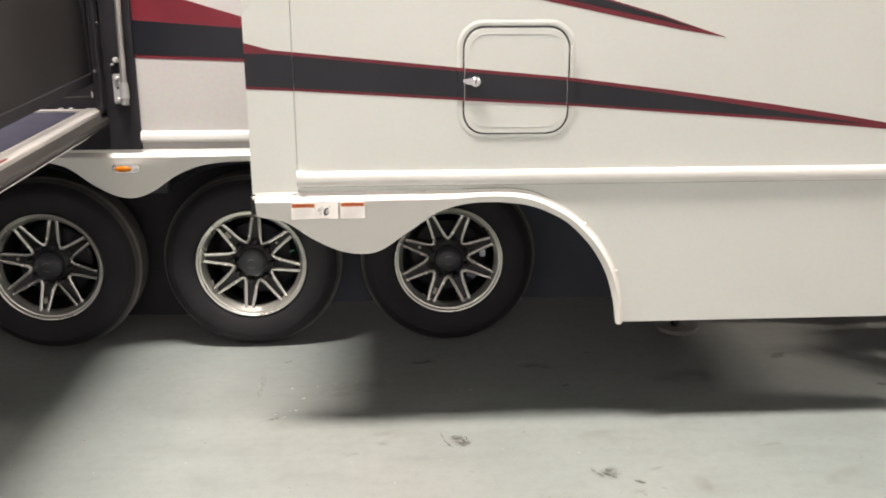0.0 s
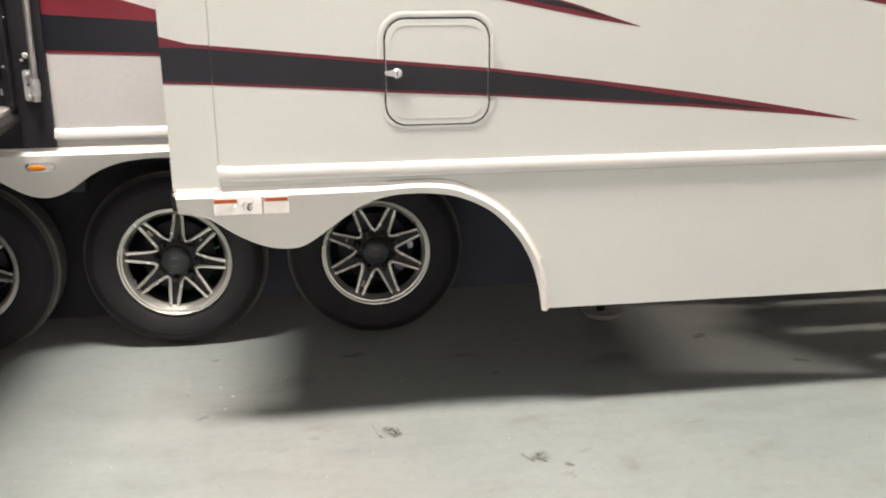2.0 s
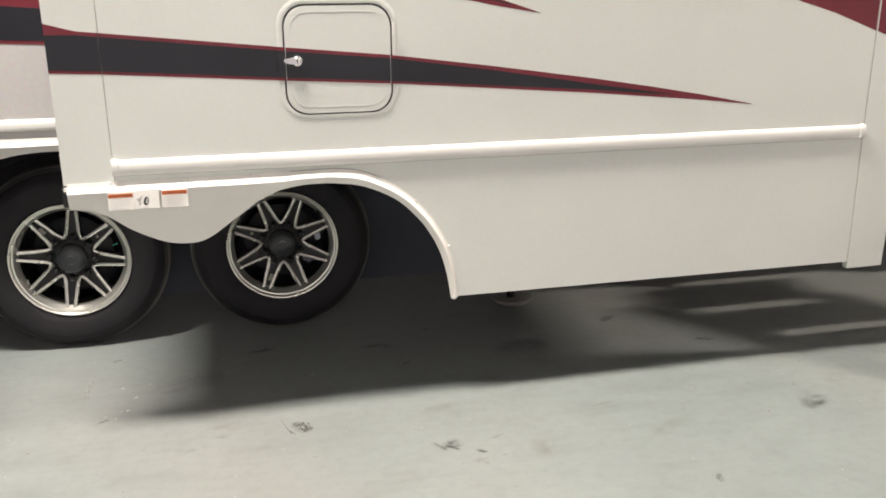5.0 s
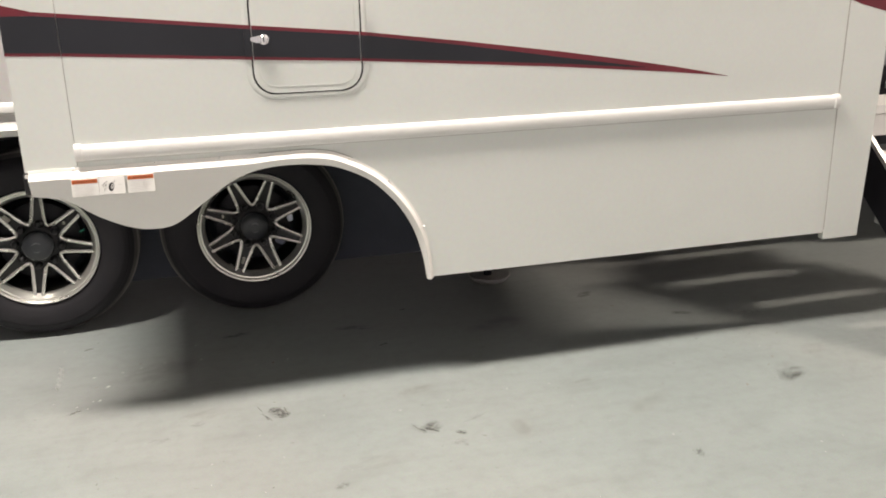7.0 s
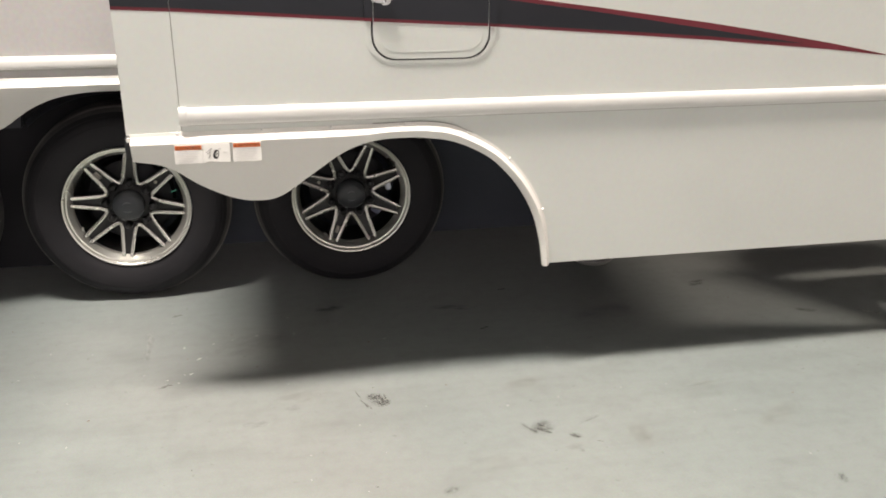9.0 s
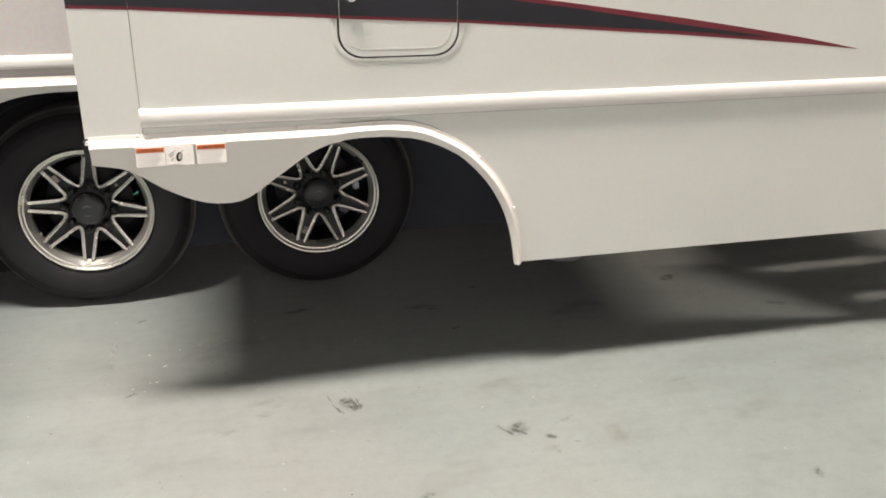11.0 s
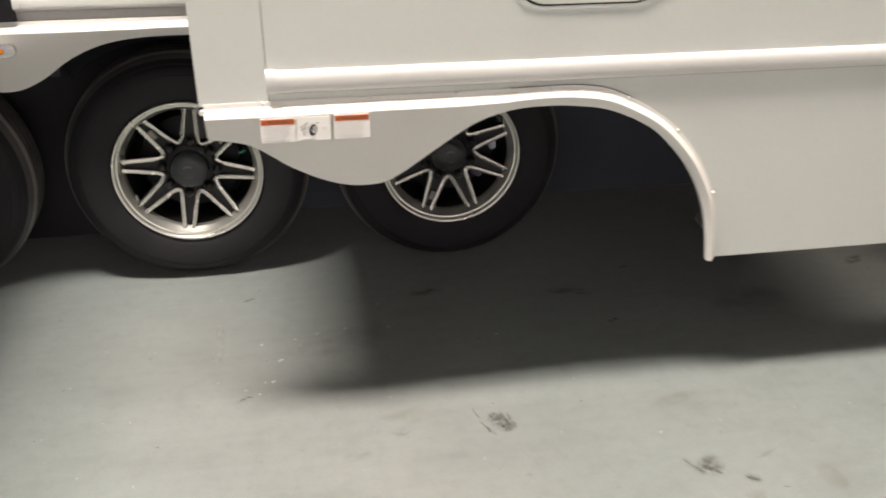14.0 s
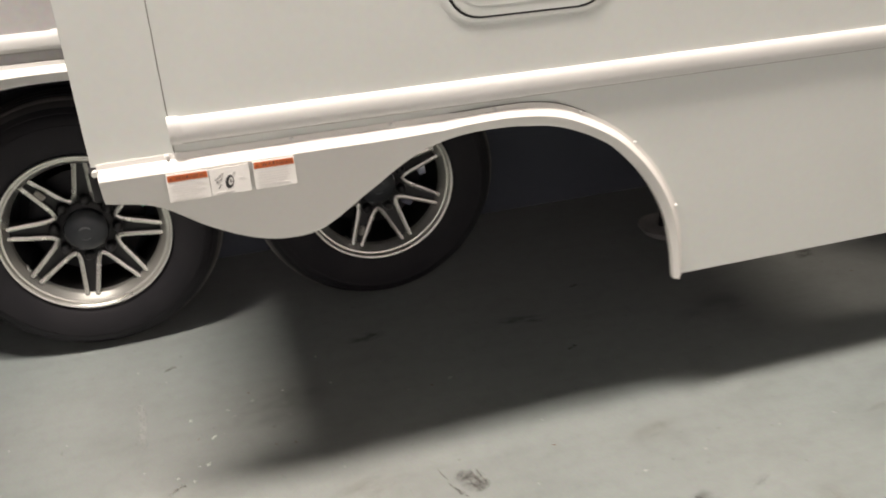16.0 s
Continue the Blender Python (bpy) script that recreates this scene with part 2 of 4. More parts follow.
def rod(a, b, radius, sides=20, bm=None, r2=None):
    bm = bm or bmesh.new()
    a, b = Vector(a), Vector(b)
    m = Matrix.Translation((a + b) / 2) @ (b - a).to_track_quat("Z", "Y").to_matrix().to_4x4()
    bmesh.ops.create_cone(bm, cap_ends=True, segments=sides, radius1=radius, radius2=radius if r2 is None else r2, depth=(b - a).length, matrix=m)
    return bm


def slab(outline, y0, y1, bm=None, bevel=0.0):
    """A plate whose outline lies in x and z, from y0 (front) to y1 (back)."""
    bm = bm or bmesh.new()
    front = [bm.verts.new((x, y0, z)) for x, z in outline]
    back = [bm.verts.new((x, y1, z)) for x, z in outline]
    n = len(outline)
    f = bm.faces.new(front)
    g = bm.faces.new(back[::-1])
    for i in range(n):
        bm.faces.new((front[i], back[i], back[(i + 1) % n], front[(i + 1) % n]))
    if bevel:
        bmesh.ops.bevel(bm, geom=list(f.edges), offset=bevel, segments=2, affect="EDGES", profile=0.6)
    if n > 4:
        bmesh.ops.triangulate(bm, faces=[q for q in bm.faces if len(q.verts) > 4])
    return bm


def rounded(x0, x1, z0, z1, r, steps=7):
    """A rectangle in x and z with rounded corners."""
    pts = []
    for cx, cz, a in ((x1 - r, z1 - r, 0), (x0 + r, z1 - r, 90), (x0 + r, z0 + r, 180), (x1 - r, z0 + r, 270)):
        for i in range(steps + 1):
            t = radians(a + 90 * i / steps)
            pts.append((cx + r * math.cos(t), cz + r * math.sin(t)))
    return pts


def lathe(profile, sides=72, closed=False, bm=None):
    """A profile of (radius, y) turned round the y axis."""
    bm = bm or bmesh.new()
    rings = []
    for r, y in profile:
        if r < 1e-5:
            rings.append([bm.verts.new((0, y, 0))])
        else:
            rings.append([bm.verts.new((r * math.cos(2 * math.pi * i / sides), y, r * math.sin(2 * math.pi * i / sides))) for i in range(sides)])
    pairs = list(zip(rings, rings[1:])) + ([(rings[-1], rings[0])] if closed else [])
    for a, b in pairs:
        for i in range(sides):
            j = (i + 1) % sides
            if len(a) == 1 and len(b) == 1:
                continue
            if len(a) == 1:
                bm.faces.new((a[0], b[i], b[j]))
            elif len(b) == 1:
                bm.faces.new((a[i], b[0], a[j]))
            else:
                bm.faces.new((a[i], b[i], b[j], a[j]))
    return bm


def spline(points, per=6):
    """A smooth run through plan points."""
    pts = [Vector(p) for p in points]
    pts = [2 * pts[0] - pts[1]] + pts + [2 * pts[-1] - pts[-2]]
    run = []
    for a, b, c, d in zip(pts, pts[1:], pts[2:], pts[3:]):
        for i in range(per):
            t = i / per
            run.append(0.5 * (2 * b + (c - a) * t + (2 * a - 5 * b + 4 * c - d) * t * t + (3 * b - a - 3 * c + d) * t ** 3))
    return run + [pts[-2]]


def loft(rows, bm=None):
    """A sheet through rows of points of equal length."""
    bm = bm or bmesh.new()
    grid = [[bm.verts.new(p) for p in row] for row in rows]
    for a, b in zip(grid, grid[1:]):
        for i in range(len(a) - 1):
            bm.faces.new((a[i], a[i + 1], b[i + 1], b[i]))
    return bm


def line_at(run, x):
    """Height of a broken line at x."""
    for (x0, z0), (x1, z1) in zip(run, run[1:]):
        if x0 <= x <= x1:
            return z0 + (z1 - z0) * (x - x0) / (x1 - x0)
    return run[0][1] if x < run[0][0] else run[-1][1]


def clipped(top, bottom, x0, x1):
    """The band between two broken lines from x0 to x1."""
    xs = sorted({x0, x1, *(x for x, _ in top if x0 < x < x1), *(x for x, _ in bottom if x0 < x < x1)})
    up = [(x, line_at(top, x)) for x in xs]
    low = [(x, line_at(bottom, x)) for x in xs]
    out = low + up[::-1]
    clean = []
    for p in out:
        if not clean or (Vector(p) - Vector(clean[-1])).length > 1e-4:
            clean.append(p)
    if (Vector(clean[0]) - Vector(clean[-1])).length < 1e-4:
        clean.pop()
    return clean


# ---- the hall ----
WEST, EAST, SOUTH, NORTH = -13.0, 15.0, -2.6, 13.0
floor = structure("floor", box((WEST, SOUTH, -0.2), (EAST, NORTH, 0)), CONCRETE, "grey painted concrete floor with scuffs and stains")
structure("ceiling", box((WEST, SOUTH, CEILING), (EAST, NORTH, CEILING + 0.2)), HALL_CEILING, "plain pale hall ceiling")
# Walls out of view; the south one stands close and pale as a bounce surface.
structure("wall_north", box((WEST, NORTH, 0), (EAST, NORTH + 0.2, CEILING)), HALL_WALL, "unseen off-white wall closing the hall")
structure("wall_south", box((WEST, SOUTH - 0.2, 0), (EAST, SOUTH, CEILING)), HALL_WALL, "unseen off-white wall closing the hall")
# Unseen low panel, added to bounce cool light under the slide-out.
structure("baseboard", box((WEST, SOUTH, 0), (EAST, SOUTH + 0.03, 1.0), 0.004), varied("grey_bounce_panel", (0.52, 0.53, 0.60), (0.58, 0.59, 0.66), 1.5, 0.6, 0.8), "unseen pale blue-grey panel added to bounce light under the trailer")
structure("wall_east", box((EAST, SOUTH, 0), (EAST + 0.2, NORTH, CEILING)), HALL_WALL, "unseen off-white wall closing the hall")
structure("wall_west", box((WEST - 0.2, SOUTH, 0), (WEST, NORTH, CEILING)), HALL_WALL, "unseen off-white wall closing the hall")

for fx, fy, length, width, watts, lamp_colour in FIXTURES:
    fixture = new("ceiling_light")
    fixture.location = (fx, fy, CEILING)
    tagged(fixture, "unseen white linear ceiling light, inferred or added for fill", "ceiling light", "hall ceiling lights")
    part("housing", box((fx - length / 2 - 0.04, fy - width / 2 - 0.04, CEILING - 0.10), (fx + length / 2 + 0.04, fy + width / 2 + 0.04, CEILING - 0.002), 0.01), HALL_CEILING, fixture)
    lamp = bpy.data.lights.new("lamp", "AREA")
    lamp.shape, lamp.size, lamp.size_y, lamp.energy, lamp.color = "RECTANGLE", length, width, watts, lamp_colour
    holder = new("lamp", lamp)
    holder.matrix_world = pose(fx, fy, CEILING - 0.11)

# ---- the trailer ----
FACE = 3.15          # front of the slide-out wall
SIDE = 3.90          # front of the trailer's own side
trailer = new("travel_trailer")
trailer.location = (0.5, 4.9, 0)
tagged(trailer, "white travel trailer with maroon and charcoal stripes and extended slide-out", "travel trailer")

# fender skirt of the slide-out: upper edge and lower edge, in pairs
SKIRT = [((-0.246, 0.917), (-0.244, 0.838)), ((-0.149, 0.918), (-0.149, 0.817)), ((-0.056, 0.918), (-0.056, 0.755)),
         ((0.029, 0.919), (0.029, 0.713)), ((0.104, 0.919), (0.104, 0.697)), ((0.183, 0.920), (0.183, 0.708)),
         ((0.285, 0.920), (0.285, 0.776)), ((0.386, 0.921), (0.386, 0.842)), ((0.490, 0.922), (0.486, 0.872)),
         ((0.600, 0.924), (0.595, 0.877)), ((0.665, 0.921), (0.650, 0.870)), ((0.722, 0.910), (0.700, 0.860)),
         ((0.777, 0.887), (0.750, 0.842)), ((0.850, 0.846), (0.810, 0.810)), ((0.915, 0.794), (0.866, 0.768)),
         ((0.985, 0.710), (0.935, 0.692)), ((1.036, 0.612), (0.988, 0.600)), ((1.060, 0.510), (1.020, 0.500)),
         ((1.069, 0.409), (1.037, 0.409))]
skirt_top = spline([a for a, b in SKIRT])
skirt_low = spline([b for a, b in SKIRT])


def skirt_sheet(top, low, face, proud):
    """A moulded fender: bright sloping shoulder, flat face, rolled lower lip."""
    rows = [[], [], [], [], [], [], [], []]
    for a, b in zip(top, low):
        d = b - a
        d = d * (1 - 0.24 * min(1.0, max(0.0, (a.x - 0.62) / 0.25)))
        k = min(0.025 / d.length, 0.45)
        lean = 0.16 * d.length
        lip = min(0.010 / d.length, 0.3)
        out = proud * min(1.0, 0.50 + 0.50 * d.length / 0.09)
        back = 0.030 if d.length > 0.075 else 0.008
        for row, (f, y) in zip(rows, ((0, face + 0.004), (0, face - 0.003), (k * 0.42, face - 0.0045), (k * 0.92, face - out + 0.003),
                                      (k * 1.12, face - out), (1 - lip, face - out + lean - 0.001), (1, face - out + lean + 0.006), (1, face + back))):
            p = a + d * f
            row.append((p.x, y, p.y - 0.26 * lean * f))
    bm = loft(rows)
    for end in (0, -1):
        vs = [bm.verts.new(r[end]) for r in rows]
        bm.faces.new(vs)
    bmesh.ops.remove_doubles(bm, verts=bm.verts, dist=1e-5)
    return bm


part("fender_skirt", skirt_sheet(skirt_top, skirt_low, FACE, 0.027), PLASTIC, trailer, "white moulded plastic fender skirt over the wheels", smooth=32)

part("skirt_end", box((-0.262, FACE - 0.012, 0.842), (-0.243, FACE + 0.05, 0.906), 0.003), GASKET, trailer, "black rubber skirt end")
part("end_button", rod((-0.250, FACE - 0.004, 0.902), (-0.250, FACE - 0.016, 0.902), 0.006, 16), PLASTIC, trailer, smooth=40)

# wall of the slide-out, cut round the wheel arch
SEAM_L, SEAM_R = -0.096, 2.748
arch = [(p.x - 0.004, p.y - 0.006) for p in skirt_top if p.x > SEAM_L + 0.01]


def curtain(run, top, y0, y1):
    """A plate that hangs from a level top down to a broken lower line, from y0 (front) to y1 (back)."""
    bm = bmesh.new()
    cols = [[bm.verts.new(p) for p in ((x, y0, z), (x, y0, top), (x, y1, top), (x, y1, z))] for x, z in run]
    for a, b in zip(cols, cols[1:]):
        for i in range(4):
            j = (i + 1) % 4
            bm.faces.new((a[i], a[j], b[j], b[i]))
    bm.faces.new(cols[0])
    bm.faces.new(cols[-1][::-1])
    return bm


lower_line = [(SEAM_L, 0.912)] + [p for p in arch if p[0] < 1.058] + [(1.060, 0.414), (SEAM_R, 0.416)]
slide_wall = part("slide_out_wall", curtain(lower_line, 3.15, FACE, FACE + 0.03), GELCOAT, trailer, "glossy white fibreglass slide-out wall with striped graphics")


def on_wall(name, outline, y0, mat, label="", parent=slide_wall, y1=None, bevel=0.0):
    return part(name, slab(outline, y0, (y0 + 0.003) if y1 is None else y1, bevel=bevel), mat, parent, label)


part("corner_panel", slab([(-0.256, 0.912), (SEAM_L - 0.002, 0.912), (SEAM_L - 0.002, 3.15), (-0.256, 3.15)], FACE - 0.001, FACE + 0.03, bevel=0.001), GELCOAT, trailer, "white corner panel beside a vertical seam")
part("corner_panel", slab([(SEAM_R + 0.005, 0.386), (2.918, 0.388), (2.936, 1.10), (2.936, 3.15), (SEAM_R - 0.002, 3.15), (SEAM_R - 0.002, 0.95)], FACE - 0.0015, FACE + 0.03, bevel=0.0005), GELCOAT, trailer, "white end panel hanging below the slide-out wall")
part("seam_strip", slab([(SEAM_R - 0.0055, 0.935), (SEAM_R - 0.0022, 0.935), (SEAM_R + 0.0040, 0.43), (SEAM_R + 0.0010, 0.43)], FACE - 0.0012, FACE + 0.01), SEAM, trailer)
part("seam_strip", box((SEAM_R - 0.0065, FACE - 0.0016, 0.995), (SEAM_R - 0.0025, FACE + 0.02, 3.15)), SEAM, trailer)
part("seam_strip", box((SEAM_L - 0.002, FACE + 0.003, 0.92), (SEAM_L, FACE + 0.02, 3.15)), SEAM, trailer)
part("box_side", box((-0.238, FACE + 0.03, 1.20), (-0.21, 4.6, 3.12)), BODY_WHITE_DIM, trailer)
# Lower edge set by where the right lamp's light should start on the floor.
part("box_side", box((2.88, FACE + 0.03, 1.03), (2.91, 4.6, 3.12)), BODY_WHITE_DIM, trailer)
part("box_floor", box((-0.21, FACE + 0.03, 1.22), (2.88, 4.6, 1.28)), UNDERBELLY, trailer, "black sealed underside of the slide-out")
part("box_roof", box((-0.238, FACE + 0.03, 3.121), (2.91, 4.6, 3.15)), BODY_WHITE_DIM, trailer)
part("opening_trim", box((-0.338, SIDE - 0.006, 0.958), (-0.262, SIDE + 0.03, 3.2), 0.003), BODY_WHITE_DIM, trailer, "white trim round the slide-out opening")
part("wiper_seal", box((-0.283, SIDE - 0.011, 0.958), (-0.275, SIDE + 0.0, 3.2), 0.002), GASKET, trailer, "black rubber slide-out seal")
part("wiper_seal", box((-0.262, SIDE - 0.004, 0.92), (-0.240, SIDE + 0.03, 3.2), 0.002), GASKET, trailer, "black rubber slide-out seal")
part("wiper_seal", box((2.925, SIDE - 0.012, 0.92), (2.99, SIDE + 0.03, 3.2), 0.004), GASKET, trailer, "black rubber slide-out seal")


def rub_rail(x0, x1, z0, z1, y, depth, caps, rounded_foot=False):
    """A half-round vinyl rail with moulded ends, over a flat lower flange or with a rounded foot."""
    h = z1 - z0
    if rounded_foot:
        prof = [(y, z0 - 0.0045), (y - 0.45 * depth, z0 - 0.0045), (y - 0.66 * depth, z0 - 0.0025), (y - 0.84 * depth, z0 + 0.002), (y - 0.96 * depth, z0 + 0.009)]
    else:
        prof = [(y, z0 - 0.004), (y - 0.004, z0 - 0.004), (y - 0.004, z0 + 0.005), (y - 0.84 * depth, z0 + h * 0.085), (y - 0.96 * depth, z0 + h * 0.105), (y - depth, z0 + h * 0.15)]
    for u, f in ((0.34, 1.0), (0.50, 0.99), (0.62, 0.96), (0.74, 0.87), (0.84, 0.73), (0.92, 0.55), (0.97, 0.34)):
        prof.append((y - depth * f, z0 + h * u))
    prof.append((y, z1))
    bm = loft([[(x, p, q) for p, q in prof] for x in (x0, x1)])
    rail = part("rub_rail", bm, RAIL_WHITE, trailer, "white half-round vinyl rub rail", smooth=40)
    part("caulk_line", box((x0, y - 0.0045, z0 - 0.0066), (x1, y - 0.001, z0 - 0.0047)), SEAM, rail, "grey sealant line")
    for x, side in caps:
        prof2 = [(p - 0.004 if p < y else p, q + (0.003 if q > z0 + h / 2 else 0.0)) for p, q in prof]
        a, b = (x, x + 0.022 * side)
        bm = loft([[(v, p, q) for p, q in prof2] for v in (a, b)])
        for v in (a, b):
            bm.faces.new([bm.verts.new((v, p, q)) for p, q in prof2])
        bmesh.ops.remove_doubles(bm, verts=bm.verts, dist=1e-5)
        part("end_cap", bm, RAIL_WHITE, rail, "", smooth=40)
    return rail


rub_rail(-0.096, 2.742, 0.943, 0.990, FACE, 0.015, ((-0.100, 1), (2.744, -1)), rounded_foot=True)

# stripes of the slide-out wall
TOP = [(-0.256, 1.426), (-0.165, 1.402), (0.474, 1.340), (0.833, 1.307), (1.20, 1.260), (1.569, 1.208), (1.79, 1.173), (2.0, 1.137), (2.12, 1.114), (2.235, 1.0905)]
LOW = [(-0.256, 1.274), (-0.095, 1.267), (0.474, 1.231), (0.833, 1.211), (1.569, 1.155), (2.0, 1.116), (2.235, 1.0895)]
IN_TOP = [(-0.256, 1.391), (-0.165, 1.390), (0.474, 1.328), (0.833, 1.296), (1.20, 1.246), (1.569, 1.188), (1.79, 1.1545), (1.90, 1.1380)]
IN_LOW = [(-0.256, 1.284), (-0.095, 1.277), (0.474, 1.241), (0.833, 1.220), (1.20, 1.193), (1.569, 1.1665), (1.79, 1.1460), (1.90, 1.1375)]
DOOR = (0.480, 0.834, 1.119, 1.471)
FRAME = (0.455, 0.858, 1.100, 1.497)
for x0, x1, y in ((-0.256, SEAM_L - 0.002, FACE - 0.0016), (SEAM_L, FRAME[0] + 0.001, FACE - 0.0006), (FRAME[1] - 0.001, 2.235, FACE - 0.0006)):
    on_wall("stripe", clipped(TOP, LOW, x0, x1), y, RED, "maroon border stripe")
    on_wall("stripe", clipped(IN_TOP, IN_LOW, x0, min(x1, 1.90)), y - 0.0005, CHARCOAL, "charcoal stripe")
# second tapering stripe, above
T2 = [(0.0, 1.745), (0.50, 1.655), (0.95, 1.567), (1.15, 1.511), (1.27, 1.470), (1.372, 1.438)]
L2 = [(0.0, 1.675), (0.50, 1.602), (0.733, 1.562), (1.06, 1.494), (1.22, 1.462), (1.372, 1.437)]
on_wall("stripe", clipped(T2, L2, 0.0, 1.372), FACE - 0.0006, RED, "maroon tapering stripe")
on_wall("stripe", clipped([(x, z - 0.006) for x, z in T2[:4]] + [(1.27, 1.4655)], [(0.0, 1.70), (0.50, 1.622), (0.80, 1.566), (1.15, 1.494), (1.27, 1.465)], 0.0, 1.27), FACE - 0.0011, CHARCOAL, "charcoal tapering stripe")
# maroon swoosh towards the end, with a ragged brush edge
SW = [(2.035, 1.566), (2.055, 1.561), (2.09, 1.556), (2.125, 1.536), (2.118, 1.531), (2.155, 1.527), (2.30, 1.50), (2.42, 1.462), (2.55, 1.425), (2.66, 1.385), (SEAM_R - 0.004, 1.354)]
on_wall("stripe", SW + [(SEAM_R - 0.004, 1.62), (2.5, 1.72), (2.3, 1.66)], FACE - 0.0006, RED, "maroon swoosh with a ragged brushed edge")
on_wall("stripe", [(SEAM_R + 0.002, 1.353), (2.80, 1.335), (2.934, 1.300), (2.934, 1.50), (SEAM_R + 0.002, 1.62)], FACE - 0.0022, RED, "maroon swoosh")

# access door with its frame
door = part("access_door", slab(rounded(*DOOR, 0.068), FACE - 0.004, FACE + 0.004, bevel=0.003), GELCOAT, trailer, "small white access door with a chrome latch")


def ring(outer, inner, y0, y1, bulge=0.0):
    bm = bmesh.new()
    mids = [((a + c) / 2, (b + d) / 2) for (a, b), (c, d) in zip(outer, inner)]
    rows = [[(x, y1, z) for x, z in outer], [(x, y0 + 0.002, z) for x, z in outer], [(x, y0 - bulge, z) for x, z in mids],
            [(x, y0 + 0.002, z) for x, z in inner], [(x, y1, z) for x, z in inner]]
    return loft([r + r[:1] for r in rows], bm)


part("door_frame", ring(rounded(*FRAME, 0.088), rounded(DOOR[0] - 0.0025, DOOR[1] + 0.003, DOOR[2] - 0.001, DOOR[3] + 0.0035, 0.070), FACE - 0.0022, FACE + 0.003, 0.0012), GELCOAT, door, "white moulded door frame", smooth=60)
part("gasket", ring(rounded(DOOR[0] - 0.006, DOOR[1] + 0.006, DOOR[2] - 0.006, DOOR[3] + 0.007, 0.074), rounded(DOOR[0] + 0.006, DOOR[1] - 0.006, DOOR[2] + 0.006, DOOR[3] - 0.006, 0.062), FACE - 0.003, FACE + 0.002), GASKET, door, "black door gasket")
part("bead", ring(rounded(DOOR[0] + 0.014, DOOR[1] - 0.014, DOOR[2] + 0.016, DOOR[3] - 0.014, 0.058), rounded(DOOR[0] + 0.024, DOOR[1] - 0.024, DOOR[2] + 0.026, DOOR[3] - 0.024, 0.050), FACE - 0.0044, FACE - 0.002, 0.0008), GELCOAT, door, smooth=60)
for top, low, mat, y in ((TOP, LOW, RED, FACE - 0.0053), (IN_TOP, IN_LOW, CHARCOAL, FACE - 0.0058)):
    part("stripe", slab(clipped(top, low, DOOR[0] + 0.002, DOOR[1] - 0.002), y, y + 0.002), mat, door)
for x0, x1 in ((FRAME[0] - 0.0005, DOOR[0] - 0.0016), (DOOR[1] + 0.0016, FRAME[1] + 0.0005)):
    part("stripe", slab(clipped(TOP, LOW, x0, x1), FACE - 0.0058, FACE - 0.001), RED, door)
    part("stripe", slab(clipped(IN_TOP, IN_LOW, x0, x1), FACE - 0.0063, FACE - 0.001), CHARCOAL, door)
bm = rod((0.517, FACE - 0.006, 1.295), (0.517, FACE - 0.022, 1.295), 0.017, 28)
bmesh.ops.bevel(bm, geom=[e for e in bm.edges if all(v.co.y < FACE - 0.018 for v in e.verts)], offset=0.006, segments=3, affect="EDGES")
part("latch_body", bm, CHROME, door, "chrome latch", smooth=40)
part("latch_lever", slab([(0.474, 1.291), (0.490, 1.286), (0.510, 1.282), (0.510, 1.309), (0.492, 1.305), (0.474, 1.303)], FACE - 0.019, FACE - 0.008, bevel=0.003), CHROME, door, "chrome latch lever")
part("latch_slot", box((0.5155, FACE - 0.024, 1.287), (0.5185, FACE - 0.0215, 1.303)), GASKET, door)
part("latch_catch", box((0.838, FACE - 0.018, 1.372), (0.850, FACE - 0.010, 1.412), 0.002), RAIL_WHITE, door)

# screws of the fender skirt
for x, z in ((-0.111, 0.914), (0.135, 0.915), (0.343, 0.916), (0.575, 0.918), (0.777, 0.884), (0.915, 0.791), (1.036, 0.611), (1.062, 0.43)):
    bm = rod((x, FACE - 0.002, z), (x, FACE - 0.0085, z), 0.005, 12, r2=0.003)
    part("screw", bm, RAIL_WHITE, trailer, smooth=40)

line = [p for p in skirt_top if 0.47 < p.x < 0.80]
bm = loft([[(p.x, FACE - 0.0045, p.y + z) for p in line] for z in (0.0006, 0.0024)])
bmesh.ops.solidify(bm, geom=bm.faces[:], thickness=0.003)
part("sealant_gap", bm, varied("dirty_sealant", (0.10, 0.09, 0.08), (0.20, 0.185, 0.165), 30, 0.6, 0.8), trailer, "dark dirty sealant line over the fender skirt")

# warning stickers
SY = FACE - 0.0285
STICK = Matrix.Translation((0, FACE - 0.0275, 0.890)) @ Matrix.Rotation(radians(-6.0), 4, "X") @ Matrix.Translation((0, 0.0275 - FACE, -0.890))


def stuck(name, bm, mat, parent, label=""):
    bm.transform(STICK)
    return part(name, bm, mat, parent, label)


